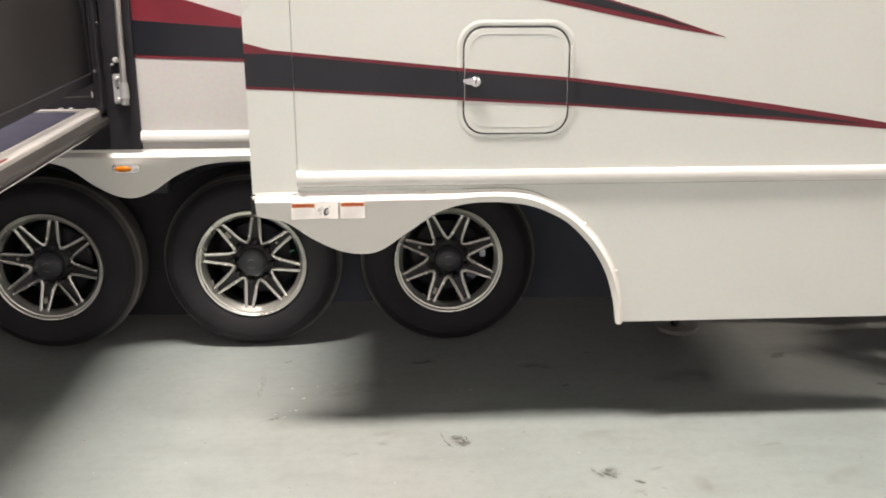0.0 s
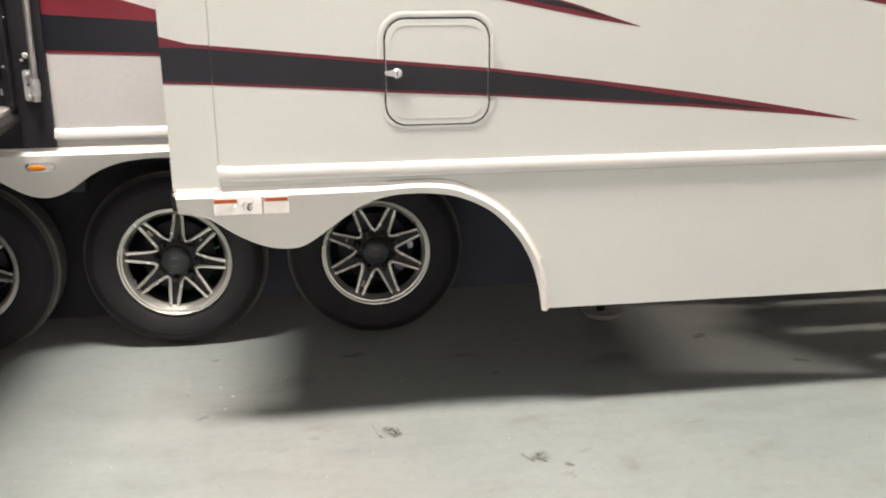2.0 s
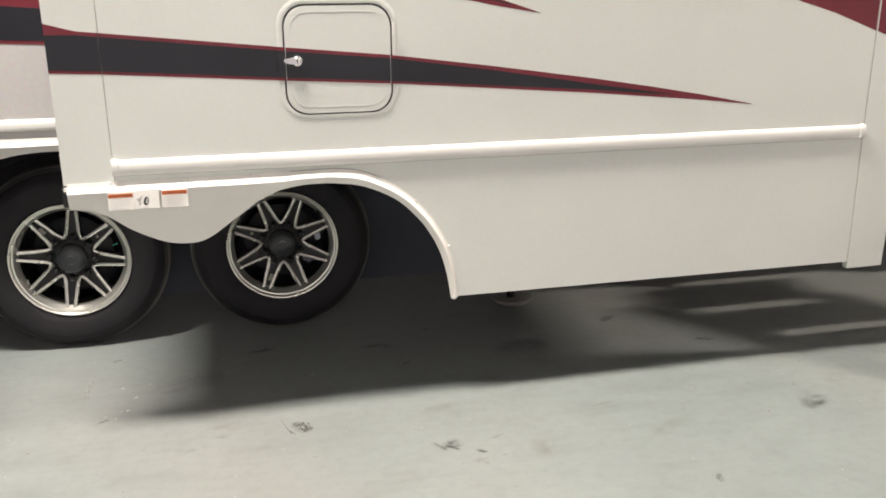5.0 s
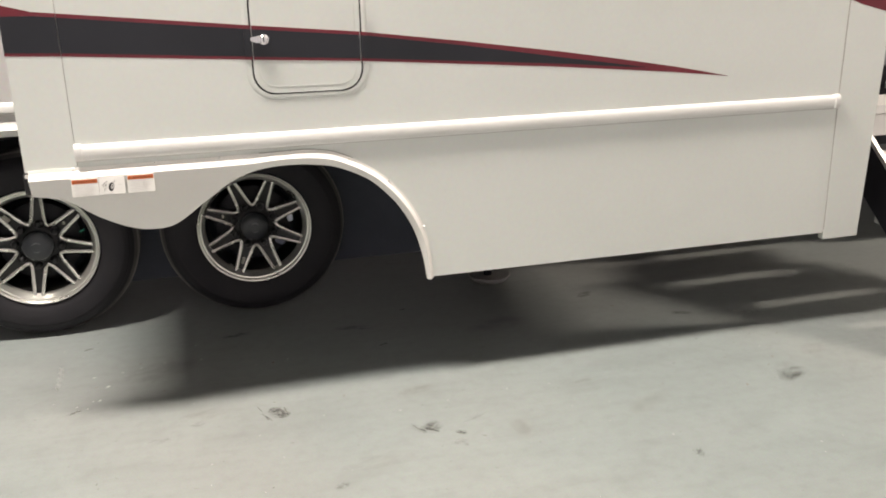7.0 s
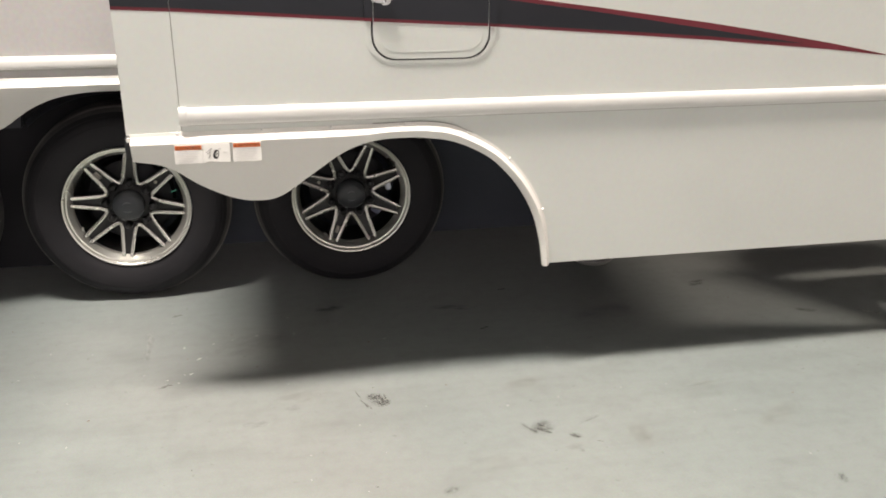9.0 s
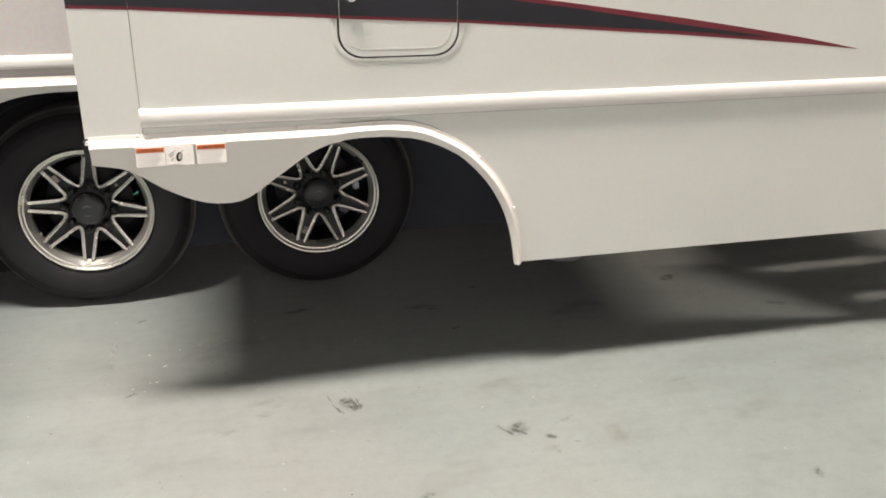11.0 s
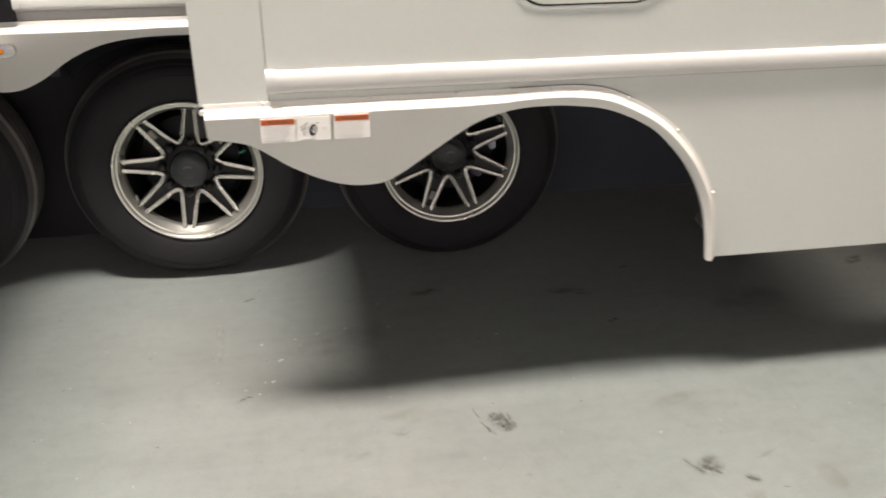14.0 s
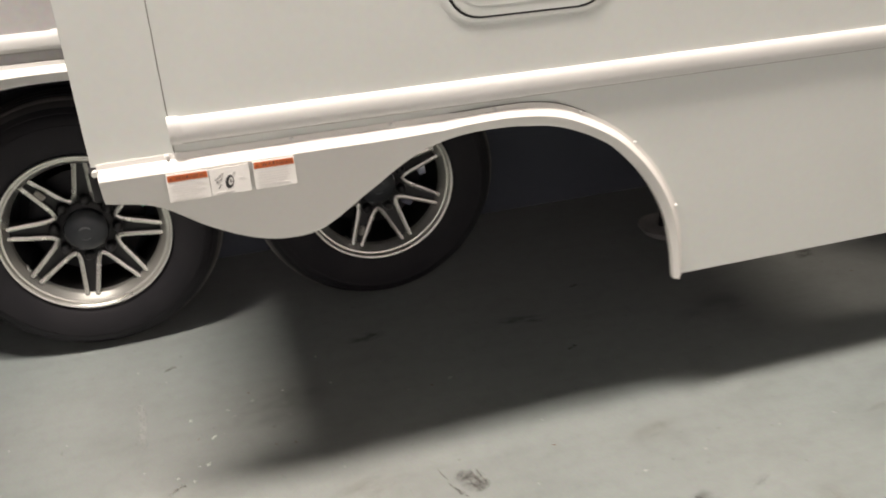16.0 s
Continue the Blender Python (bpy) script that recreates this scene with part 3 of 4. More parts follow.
def word(text, x, z, width, height):
    """Flat letters set out in x and z, stretched to a width and a cap height."""
    curve = bpy.data.curves.new("word", "FONT")
    curve.body, curve.resolution_u = text, 2
    carrier = new("word", curve)
    bpy.context.view_layer.update()
    flat = bpy.data.meshes.new_from_object(carrier.evaluated_get(bpy.context.evaluated_depsgraph_get()))
    bm = bmesh.new()
    bm.from_mesh(flat)
    bpy.data.objects.remove(carrier)
    bpy.data.curves.remove(curve)
    bpy.data.meshes.remove(flat)
    left, right = min(v.co.x for v in bm.verts), max(v.co.x for v in bm.verts)
    low, high = min(v.co.y for v in bm.verts), max(v.co.y for v in bm.verts)
    for v in bm.verts:
        v.co = (x + (v.co.x - left) / (right - left) * width, SY - 0.0026, z + (v.co.y - low) / (high - low) * height)
    return bm


def sticker(x0, x1, z0, z1, header):
    s = stuck("warning_sticker", slab([(x0, z0), (x1, z0), (x1, z1), (x0, z1)], SY - 0.0012, SY + 0.002), STICKER, trailer, "white sticker with an orange header and grey print" if header else "white sticker with a tyre pictogram")
    if header:
        stuck("header", slab([(x0 + 0.002, z1 - 0.0145), (x1 - 0.002, z1 - 0.0145), (x1 - 0.002, z1 - 0.002), (x0 + 0.002, z1 - 0.002)], SY - 0.0020, SY), ORANGE, s)
        stuck("print_bar", slab([(x0 + 0.006, z1 - 0.011), (x0 + 0.012, z1 - 0.011), (x0 + 0.009, z1 - 0.005)], SY - 0.0026, SY), BROWN_PRINT, s)
        stuck("lettering", word("WARNING", x0 + 0.0165, z1 - 0.0119, x1 - x0 - 0.022, 0.0078), BLACK_PRINT, s)
        for i, (lead, cut) in enumerate(((0.008, 0.010), (0, 0.004), (0.003, 0.010), (0, 0.006), (0.010, 0.014), (0, 0.020), (0.002, 0.008))):
            z = z1 - 0.0200 - 0.0051 * i
            split = x0 + 0.020 + 0.007 * (i * 3 % 4)
            for a, b in ((x0 + 0.006 + lead, split), (split + 0.0022, x1 - 0.006 - cut)):
                stuck("print_bar", slab([(a, z), (b, z), (b, z + 0.0019), (a, z + 0.0019)], SY - 0.0020, SY), GREY_PRINT, s)
    else:
        cx, cz = (x0 + x1) / 2 - 0.002, (z0 + z1) / 2 - 0.003
        turn = radians(-14)

        def oval(rx, rz, a0, a1, n=14):
            return [(cx + rx * math.cos(t) * math.cos(turn) - rz * math.sin(t) * math.sin(turn), cz + rx * math.cos(t) * math.sin(turn) + rz * math.sin(t) * math.cos(turn)) for t in (radians(a0 + (a1 - a0) * i / n) for i in range(n + 1))]
        wide = oval(0.0085, 0.0140, 0, 360)
        thin = [(x + 0.0025, z + 0.001) for x, z in oval(0.0042, 0.0088, 0, 360)]
        stuck("pictogram", loft([[(x, y, z) for x, z in run] for run, y in ((wide, SY), (wide, SY - 0.0020), (thin, SY - 0.0020), (thin, SY))]), BLACK_PRINT, s)
        stuck("pictogram", slab([(x + 0.0025, z + 0.001) for x, z in oval(0.0018, 0.0040, 0, 345)], SY - 0.0020, SY), DARK_PRINT, s)
        for a, b in (((-0.028, 0.006), (-0.010, 0.018)), ((-0.026, 0.000), (-0.013, 0.008)), ((-0.022, -0.012), (-0.016, -0.003)), ((0.008, 0.014), (0.014, 0.018))):
            stuck("pictogram", slab([(cx + a[0], cz + a[1]), (cx + b[0], cz + b[1]), (cx + b[0] - 0.001, cz + b[1] + 0.0011), (cx + a[0] - 0.001, cz + a[1] + 0.0011)], SY - 0.0022, SY), DARK_PRINT, s)
        stuck("print_bar", slab([(x0 + 0.008, z0 + 0.004), (x0 + 0.044, z0 + 0.004), (x0 + 0.044, z0 + 0.006), (x0 + 0.008, z0 + 0.006)], SY - 0.0020, SY), GREY_PRINT, s)
        stuck("print_bar", slab([(x1 - 0.020, cz + 0.004), (x1 - 0.010, cz + 0.004), (x1 - 0.010, cz + 0.007), (x1 - 0.020, cz + 0.007)], SY - 0.0020, SY), GREY_PRINT, s)


sticker(-0.121, -0.040, 0.829, 0.885, True)
sticker(-0.0385, 0.040, 0.830, 0.885, False)
sticker(0.048, 0.132, 0.830, 0.887, True)

# ---- the trailer's own side, with its skirt ----
X0, X1 = -0.826, -0.34
part("side_wall", slab([(X0, 0.955), (X1, 0.955), (X1, 3.4), (X0, 3.4)], SIDE, SIDE + 0.04), BODY_WHITE_DIM, trailer, "white trailer side wall with stripes")
on_side = dict(parent=bpy.data.objects["side_wall"])
on_wall("stripe", [(X0, 1.40), (X1, 1.40), (X1, 1.490), (-0.377, 1.497), (-0.619, 1.569), (X0, 1.640)], SIDE - 0.0015, RED, "maroon stripe", **on_side)
on_wall("stripe", [(X0, 1.335), (X1, 1.315), (X1, 1.34), (X0, 1.36)], SIDE - 0.0015, RED, "maroon pin stripe", **on_side)
on_wall("stripe", [(X0, 1.349), (X1, 1.329), (X1, 1.449), (X0, 1.486)], SIDE - 0.0028, CHARCOAL, "charcoal stripe", **on_side)
rub_rail(-0.826, -0.345, 0.988, 1.031, SIDE, 0.016, ((-0.827, 1), (-0.344, -1)))
B_SKIRT = [((-2.30, 0.955), (-2.30, 0.74)), ((-2.05, 0.955), (-2.05, 0.80)), ((-1.85, 0.955), (-1.85, 0.875)), ((-1.60, 0.955), (-1.60, 0.912)), ((-1.40, 0.955), (-1.40, 0.918)),
           ((-1.24, 0.955), (-1.24, 0.908)), ((-1.139, 0.955), (-1.139, 0.878)), ((-1.053, 0.955), (-1.053, 0.813)),
           ((-0.964, 0.955), (-0.964, 0.763)), ((-0.880, 0.955), (-0.880, 0.752)), ((-0.796, 0.955), (-0.796, 0.782)),
           ((-0.695, 0.955), (-0.695, 0.846)), ((-0.597, 0.955), (-0.597, 0.884)), ((-0.477, 0.955), (-0.477, 0.901)),
           ((-0.326, 0.955), (-0.326, 0.903))]
part("fender_skirt", skirt_sheet(spline([a for a, b in B_SKIRT]), spline([b for a, b in B_SKIRT]), SIDE - 0.006, 0.027), PLASTIC, trailer, "white moulded plastic fender skirt over the wheels", smooth=32)

marker = part("marker_light", slab(rounded(-0.953, -0.836, 0.862, 0.899, 0.0180), SIDE - 0.046, SIDE - 0.030, bevel=0.009), CHROME, trailer, "oval chrome marker light with an amber lens", smooth=50)
bm = bmesh.new()
bmesh.ops.create_uvsphere(bm, u_segments=24, v_segments=12, radius=1, matrix=Matrix.Translation((-0.905, SIDE - 0.045, 0.879)) @ Matrix.Diagonal((0.036, 0.012, 0.0135, 1)))
part("lens", bm, AMBER, marker, "amber ribbed lens", smooth=60)
for i in range(4):
    part("lens_rib", box((-0.927 + 0.013 * i, SIDE - 0.0585, 0.871), (-0.922 + 0.013 * i, SIDE - 0.048, 0.886), 0.001), AMBER, marker)

# hidden shell of the trailer
part("shell_floor", box((-5.5, 4.46, 0.72), (6.8, 6.30, 1.0)), UNDERBELLY, trailer, "black sealed underbelly")
part("shell_floor", box((-5.5, SIDE + 0.04, 0.965), (-0.345, 4.455, 1.0)), UNDERBELLY, trailer)
part("shell_floor", box((2.99, SIDE + 0.10, 0.72), (6.8, 4.455, 0.96)), UNDERBELLY, trailer)
part("shell_roof", box((-5.5, SIDE, 3.40), (6.8, 6.30, 3.5)), BODY_WHITE_DIM, trailer)
# Lower edge kept high so the far fill lamp reaches in underneath.
part("far_wall", box((-5.5, 6.30, 0.50), (6.8, 6.36, 3.5)), BODY_WHITE_DIM, trailer)
part("side_wall", box((-5.5, SIDE, 0.70), (-2.62, SIDE + 0.04, 3.4)), BODY_WHITE_DIM, trailer)
part("side_wall", box((4.05, SIDE, 0.50), (6.8, SIDE + 0.04, 3.4)), BODY_WHITE_DIM, trailer)
# Added end panel that blocks the right lamp's wedge under the trailer.
part("lower_panel", box((2.95, SIDE + 0.04, 0.45), (2.985, 4.45, 1.215)), BLACK_STEEL, trailer)
part("lower_panel", box((2.99, SIDE + 0.05, 0.62), (4.05, SIDE + 0.09, 0.98)), BLACK_STEEL, trailer)
part("doorway_panel", box((2.99, SIDE + 0.10, 1.056), (4.05, SIDE + 0.13, 3.4)), VINYL_SCREEN, trailer, "dark doorway panel")
part("chassis_beam", box((-5.4, 4.50, 0.42), (6.7, 4.60, 0.72), 0.006), CHASSIS, trailer, "black steel chassis beam")
part("well_roof", box((-1.85, SIDE + 0.045, 0.93), (-0.345, 4.45, 0.955)), UNDERBELLY, trailer)
for x in (-1.336, -0.422, 0.478):
    liner = []
    for y in (3.935, 3.965, 4.40):
        r = 0.452 if y < 3.95 else 0.470
        liner.append([(x + r * math.cos(radians(a)), y, 0.43 + r * math.sin(radians(a))) for a in range(48, 133, 7)])
    bm = loft(liner)
    bmesh.ops.solidify(bm, geom=bm.faces[:], thickness=0.012)
    part("wheel_well", bm, UNDERBELLY, trailer, "black curved wheel well liner", smooth=40)
    part("axle", rod((x, 4.28, 0.40), (x, 6.2, 0.40), 0.045), CHASSIS, trailer)
    for side in (-1, 1):
        bm = loft([[(x + side * 0.02, y, 0.47), (x + side * 0.20, y, 0.50), (x + side * 0.40, y, 0.57)] for y in (4.50, 4.56)])
        bmesh.ops.solidify(bm, geom=bm.faces[:], thickness=0.03)
        part("leaf_spring", bm, CHASSIS, trailer)
for x in (-1.80, -0.88, 0.03):
    part("spring_hanger", slab([(x - 0.09, 0.92), (x - 0.06, 0.70), (x + 0.06, 0.70), (x + 0.09, 0.92)], 4.205, 4.242), CHASSIS, trailer, "black steel spring hanger")
# Added close behind the wheel so it catches light through the arch.
part("well_panel", box((-0.34, 4.262, 0.13), (2.90, 4.292, 1.215)), WELL, trailer, "dark blue-black panel added behind the wheels")
# Added dark sheet, hung low to hide the lit floor between the wheels.
part("well_panel", box((-1.85, 4.262, 0.08), (-0.345, 4.292, 0.925)), BLACK_STEEL, trailer, "dark blue-black panel added behind the wheels")
part("well_bracket", box((0.83, SIDE + 0.12, 0.80), (0.870, SIDE + 0.15, 0.84), 0.006), BLACK_STEEL, trailer)

# ---- wheels ----
WHEELS = [(-1.336, 33.0), (-0.422, -7.0), (0.478, 23.0)]
R = 0.406
TYRE = [(0.232, 0.030), (0.246, 0.006), (0.262, -0.004), (0.290, -0.012), (0.312, -0.0145), (0.326, -0.0150), (0.342, -0.0135),
        (0.3435, -0.0115), (0.3455, -0.0125), (0.358, -0.0075), (0.370, 0.003), (0.3715, 0.006), (0.374, 0.006), (0.387, 0.021), (0.397, 0.042),
        (R - 0.002, 0.060), (R, 0.072), (R, 0.080), (0.396, 0.082), (0.396, 0.088), (R, 0.090), (R, 0.112), (0.396, 0.114), (0.396, 0.120), (R, 0.122), (R, 0.144), (0.396, 0.146), (0.396, 0.152), (R, 0.154), (R - 0.001, 0.168),
        (0.397, 0.190), (0.384, 0.212), (0.340, 0.232), (0.27, 0.225), (0.232, 0.200)]
LIP = [(0.2125, 0.050), (0.2140, 0.034), (0.2165, 0.028), (0.2295, 0.0120), (0.2305, 0.0080), (0.2355, 0.0060), (0.2365, 0.0100), (0.2380, 0.0100), (0.2390, -0.0020), (0.2420, -0.0055), (0.2475, -0.0065), (0.2490, -0.003), (0.2490, 0.012), (0.240, 0.018)]


def spoke_mesh():
    """One split spoke: a dark web between two bright machined edges that draw together at the rim."""
    bm = bmesh.new()

    def bar(p0, p1, w0, w1, y0, y1, slot):
        a, b = Vector(p0), Vector(p1)
        n = Vector((-(b - a).y, (b - a).x)).normalized()
        cs = [a + n * w0, a - n * w0, b - n * w1, b + n * w1]
        f = [bm.verts.new((c.x, y0, c.y)) for c in cs]
        k = [bm.verts.new((c.x, y1, c.y)) for c in cs]
        ridge = [bm.verts.new((c.x, 0.004, c.y)) for c in (a, b)]
        for quad in ((f[0], ridge[0], ridge[1], f[3]), (ridge[0], f[1], f[2], ridge[1])):
            bm.faces.new(quad).material_index = slot
        for i in range(4):
            bm.faces.new((f[i], k[i], k[(i + 1) % 4], f[(i + 1) % 4])).material_index = 1
    for s in (-1, 1):
        run = [(0.0850, s * 0.0352), (0.0895, s * 0.0318), (0.0955, s * 0.0286), (0.104, s * 0.0262), (0.130, s * 0.0232), (0.2185, s * 0.0152)]
        for p, q in zip(run, run[1:]):
            bar(p, q, 0.0065, 0.0065, 0.010, 0.070, 0)
    web = [(0.078, -0.032), (0.104, -0.0255), (0.218, -0.0145), (0.218, 0.0145), (0.104, 0.0255), (0.078, 0.032)]
    f = [bm.verts.new((x, 0.024, z)) for x, z in web]
    k = [bm.verts.new((x, 0.075, z)) for x, z in web]
    bm.faces.new(f).material_index = 1
    for i in range(6):
        bm.faces.new((f[i], k[i], k[(i + 1) % 6], f[(i + 1) % 6])).material_index = 1
    # draw the machined fronts into one plane that dips towards the hub
    for v in bm.verts:
        if v.co.y < 0.008:
            v.co.y = 0.0200 + 0.026 * (0.221 - min(v.co.x, 0.221)) / 0.135
        elif v.co.y < 0.019:
            v.co.y = 0.0225 + 0.026 * (0.221 - min(v.co.x, 0.221)) / 0.135
        elif v.co.y < 0.03:
            v.co.y = 0.036 + 0.026 * (0.221 - min(v.co.x, 0.221)) / 0.135
    bmesh.ops.recalc_face_normals(bm, faces=bm.faces)
    me = bpy.data.meshes.new("spoke")
    bm.to_mesh(me)
    bm.free()
    me.materials.append(SPOKE_FACE)
    me.materials.append(RIM_BLACK)
    return me


def bare(name, bm, mat, smooth=None):
    ob = finish(name, bm, mat, None, "", smooth)
    me = ob.data
    bpy.data.objects.remove(ob)
    return me


tyre_me = bare("tyre", lathe(TYRE, 96), [RUBBER, LIT_TREAD], 40)
# The tread takes the paler rubber, painted as if lit.
for p in tyre_me.polygons:
    if math.hypot(p.center.x, p.center.z) > 0.388:
        p.material_index = 1
lip_me = bare("wheel", lathe(LIP, 96), MACHINED, 40)
# Added ring that carries the painted shoulder highlight.
glint_me = bare("shoulder_line", lathe([(R - 0.0070, 0.047), (R - 0.0042, 0.0505), (R - 0.0008, 0.0575), (R + 0.0006, 0.064), (R - 0.002, 0.073)], 96), SHOULDER_GLINT, 40)
barrel_me = bare("barrel", lathe([(0.2135, 0.046), (0.206, 0.07), (0.198, 0.12), (0.205, 0.20)], 64), RIM_BLACK, 40)
spoke_me = spoke_mesh()
hub_me = bare("hub_plate", lathe([(0, 0.050), (0.074, 0.052), (0.082, 0.058), (0.086, 0.085), (0, 0.085)], 48), RIM_BLACK, 40)
cap_me = bare("centre_cap", lathe([(0, -0.002), (0.012, -0.002), (0.030, 0.000), (0.050, 0.006), (0.059, 0.013), (0.0645, 0.024), (0.066, 0.046), (0.066, 0.048)], 48), CAP_BLACK, 50)
nut_me = bare("lug_nut", lathe([(0, -0.018), (0.007, -0.0165), (0.0125, -0.011), (0.0155, -0.003), (0.0160, 0.016)], 18), NUT_BLACK, 50)


def crescent(r, w, a0, a1, y):
    """A thin curved bar that lies on the cap's dome."""
    rows = [[], []]
    for i in range(11):
        t = radians(a0 + (a1 - a0) * i / 10)
        k = w * math.sin(math.pi * i / 10)
        for row, rr in zip(rows, (r - k, r + k)):
            row.append((rr * math.cos(t), y + 0.10 * rr * rr / 0.03, rr * math.sin(t)))
    bm = loft(rows)
    bmesh.ops.remove_doubles(bm, verts=bm.verts, dist=1e-5)
    bmesh.ops.solidify(bm, geom=bm.faces[:], thickness=0.001)
    return bm


emblem_me = bare("emblem", crescent(0.022, 0.0028, 35, 150, -0.0045), EMBLEM)
drum_me = bare("brake_drum", lathe([(0, 0.105), (0.150, 0.105), (0.168, 0.115), (0.172, 0.18)], 48), varied("cast_drum", (0.016, 0.016, 0.018), (0.04, 0.04, 0.045), 6, 0.5, 0.7, 0.4), 40)
weight_me = bare("wheel_weight", box((0.150, 0.022, -0.008), (0.182, 0.036, 0.008), 0.004), varied("grey_weight", (0.32, 0.30, 0.26), (0.42, 0.40, 0.36), 20, 0.5, 0.7))
caliper_me = bare("brake_caliper", box((0.150, 0.060, -0.030), (0.176, 0.085, 0.026), 0.008), varied("bluish_cast_metal", (0.52, 0.54, 0.66), (0.62, 0.64, 0.74), 20, 0.3, 0.45, 0.3), 40)
bracket_me = bare("brake_bracket", box((0.125, 0.075, -0.030), (0.165, 0.10, 0.020), 0.008), varied("blue_grey_cast_metal", (0.14, 0.15, 0.21), (0.20, 0.21, 0.28), 20, 0.4, 0.55, 0.2), 40)
dot_me = bare("rivet", lathe([(0, -0.008), (0.004, -0.0075), (0.0062, -0.005), (0.0066, 0.004)], 14), varied("pale_rivet", (0.42, 0.39, 0.33), (0.52, 0.49, 0.42), 30, 0.4, 0.6), 50)
tag_me = bare("valve_cap", rod((-0.011, 0.030, -0.004), (0.011, 0.030, 0.005), 0.0035, 10), varied("green_plastic", (0.06, 0.34, 0.24), (0.10, 0.44, 0.32), 30, 0.35, 0.5), 50)
valve_me = bare("valve_stem", rod((0.200, 0.02, 0.02), (0.196, -0.006, 0.026), 0.004, 10), STEEL)


def child(name, me, parent, m=None, label=""):
    ob = new(name, me)
    ob.parent = parent
    if m is not None:
        ob.matrix_basis = m
    if label:
        ob["label"] = label
    return ob


for x, turn in WHEELS:
    wheel = new("wheel", lip_me)
    wheel.parent = trailer
    wheel.matrix_parent_inverse = Matrix.Translation(-trailer.location)
    wheel.matrix_basis = pose(x, 4.014, 0.404)
    wheel["label"] = "machined aluminium alloy wheel with black pockets"
    child("tyre", tyre_me, wheel, None, "black rubber trailer tyre")
    child("shoulder_line", glint_me, wheel)
    child("barrel", barrel_me, wheel)
    child("hub_plate", hub_me, wheel)
    child("centre_cap", cap_me, wheel, None, "matt black domed centre cap")
    child("brake_drum", drum_me, wheel)
    child("emblem", emblem_me, wheel, None, "dull silver crescent emblem")
    child("emblem", emblem_me, wheel, Matrix.Translation((0, 0.001, -0.006)) @ Matrix.Diagonal((0.8, 1, -0.55, 1)))
    for k in range(8):
        spin = Matrix.Rotation(-radians(turn + 45 * k), 4, "Y")
        child("spoke", spoke_me, wheel, spin)
        child("lug_nut", nut_me, wheel, spin @ Matrix.Translation((0.0905, 0.044, 0)))
    if x > 0:
        child("brake_caliper", caliper_me, wheel, Matrix.Rotation(-radians(10), 4, "Y"), "bluish cast metal caliper")
        child("brake_bracket", bracket_me, wheel, Matrix.Rotation(radians(34), 4, "Y"))
    child("wheel_weight", weight_me, wheel, Matrix.Rotation(-radians(turn + (135 if turn < 0 else 225)), 4, "Y"))
    child("rivet", dot_me, wheel, Matrix.Rotation(-radians(turn + (45 if turn < 0 else 135)), 4, "Y") @ Matrix.Translation((0.143, 0.046, 0)))
    if turn < 0:
        child("valve_cap", tag_me, wheel, Matrix.Translation((0.181, 0.020, 0.046)), "small green valve cap")
    child("valve_stem", valve_me, wheel, Matrix.Rotation(-radians(turn + 205), 4, "Y"))

# ---- stabiliser foot under the slide-out ----
jack = part("stabiliser_leg", rod((1.60, 4.13, 0.02), (1.60, 4.13, 0.74), 0.020), BLACK_STEEL, trailer, "black stabiliser leg with a dished steel foot")
bm = lathe([(0, 0.016), (0.04, 0.016), (0.078, 0.018), (0.100, 0.032), (0.106, 0.032), (0.106, 0.026), (0.086, 0.004), (0, 0.004)], 40)
bm.transform(Matrix.Translation((1.60, 4.11, 0)) @ Matrix.Rotation(radians(90), 4, "X"))
part("foot_pad", bm, varied("worn_pad", (0.30, 0.295, 0.285), (0.44, 0.43, 0.41), 14, 0.55, 0.75, 0.0), jack, "dished grey steel foot pad", smooth=40)

# ---- patio deck folded down beside the wheels ----
JX0, JX1 = -0.945, -0.826
jamb = part("patio_jamb", slab([(JX0 - 0.012, 0.958), (JX1, 0.958), (JX1 + 0.014, 3.3), (JX0 + 0.02, 3.3)], SIDE - 0.020, SIDE + 0.05, bevel=0.003), BLACK_STEEL, trailer, "black door jamb with a silver hinge rod")
part("sill", box((-2.6, SIDE - 0.016, 0.958), (JX0 - 0.013, SIDE + 0.05, 1.055), 0.003), BLACK_STEEL, jamb)
part("inner_panel", box((-2.6, SIDE + 0.052, 1.085), (JX0 + 0.03, SIDE + 0.08, 3.3)), BLACK_STEEL, jamb)
part("threshold", box((-2.6, SIDE - 0.012, 1.055), (JX0 - 0.013, SIDE + 0.3, 1.085), 0.003), ALUMINIUM, jamb)
rod_top = (-0.852, SIDE - 0.050, 1.9)
part("hinge_rod", rod((-0.867, SIDE - 0.050, 1.165), rod_top, 0.0125, 24), STEEL, jamb, "dull silver steel hinge rod", smooth=40)
part("rod_collar", rod((-0.867, SIDE - 0.050, 1.172), (-0.867, SIDE - 0.050, 1.236), 0.0185, 24), GALV, jamb, "silver collar", smooth=40)
part("rod_collar", rod((-0.867, SIDE - 0.050, 1.148), (-0.867, SIDE - 0.050, 1.172), 0.015, 24), STEEL, jamb, "", smooth=40)
part("hinge_plate", slab(rounded(-0.916, -0.880, 1.150, 1.272, 0.008), SIDE - 0.028, SIDE - 0.019, bevel=0.002), GALV, jamb, "silver hinge plate")
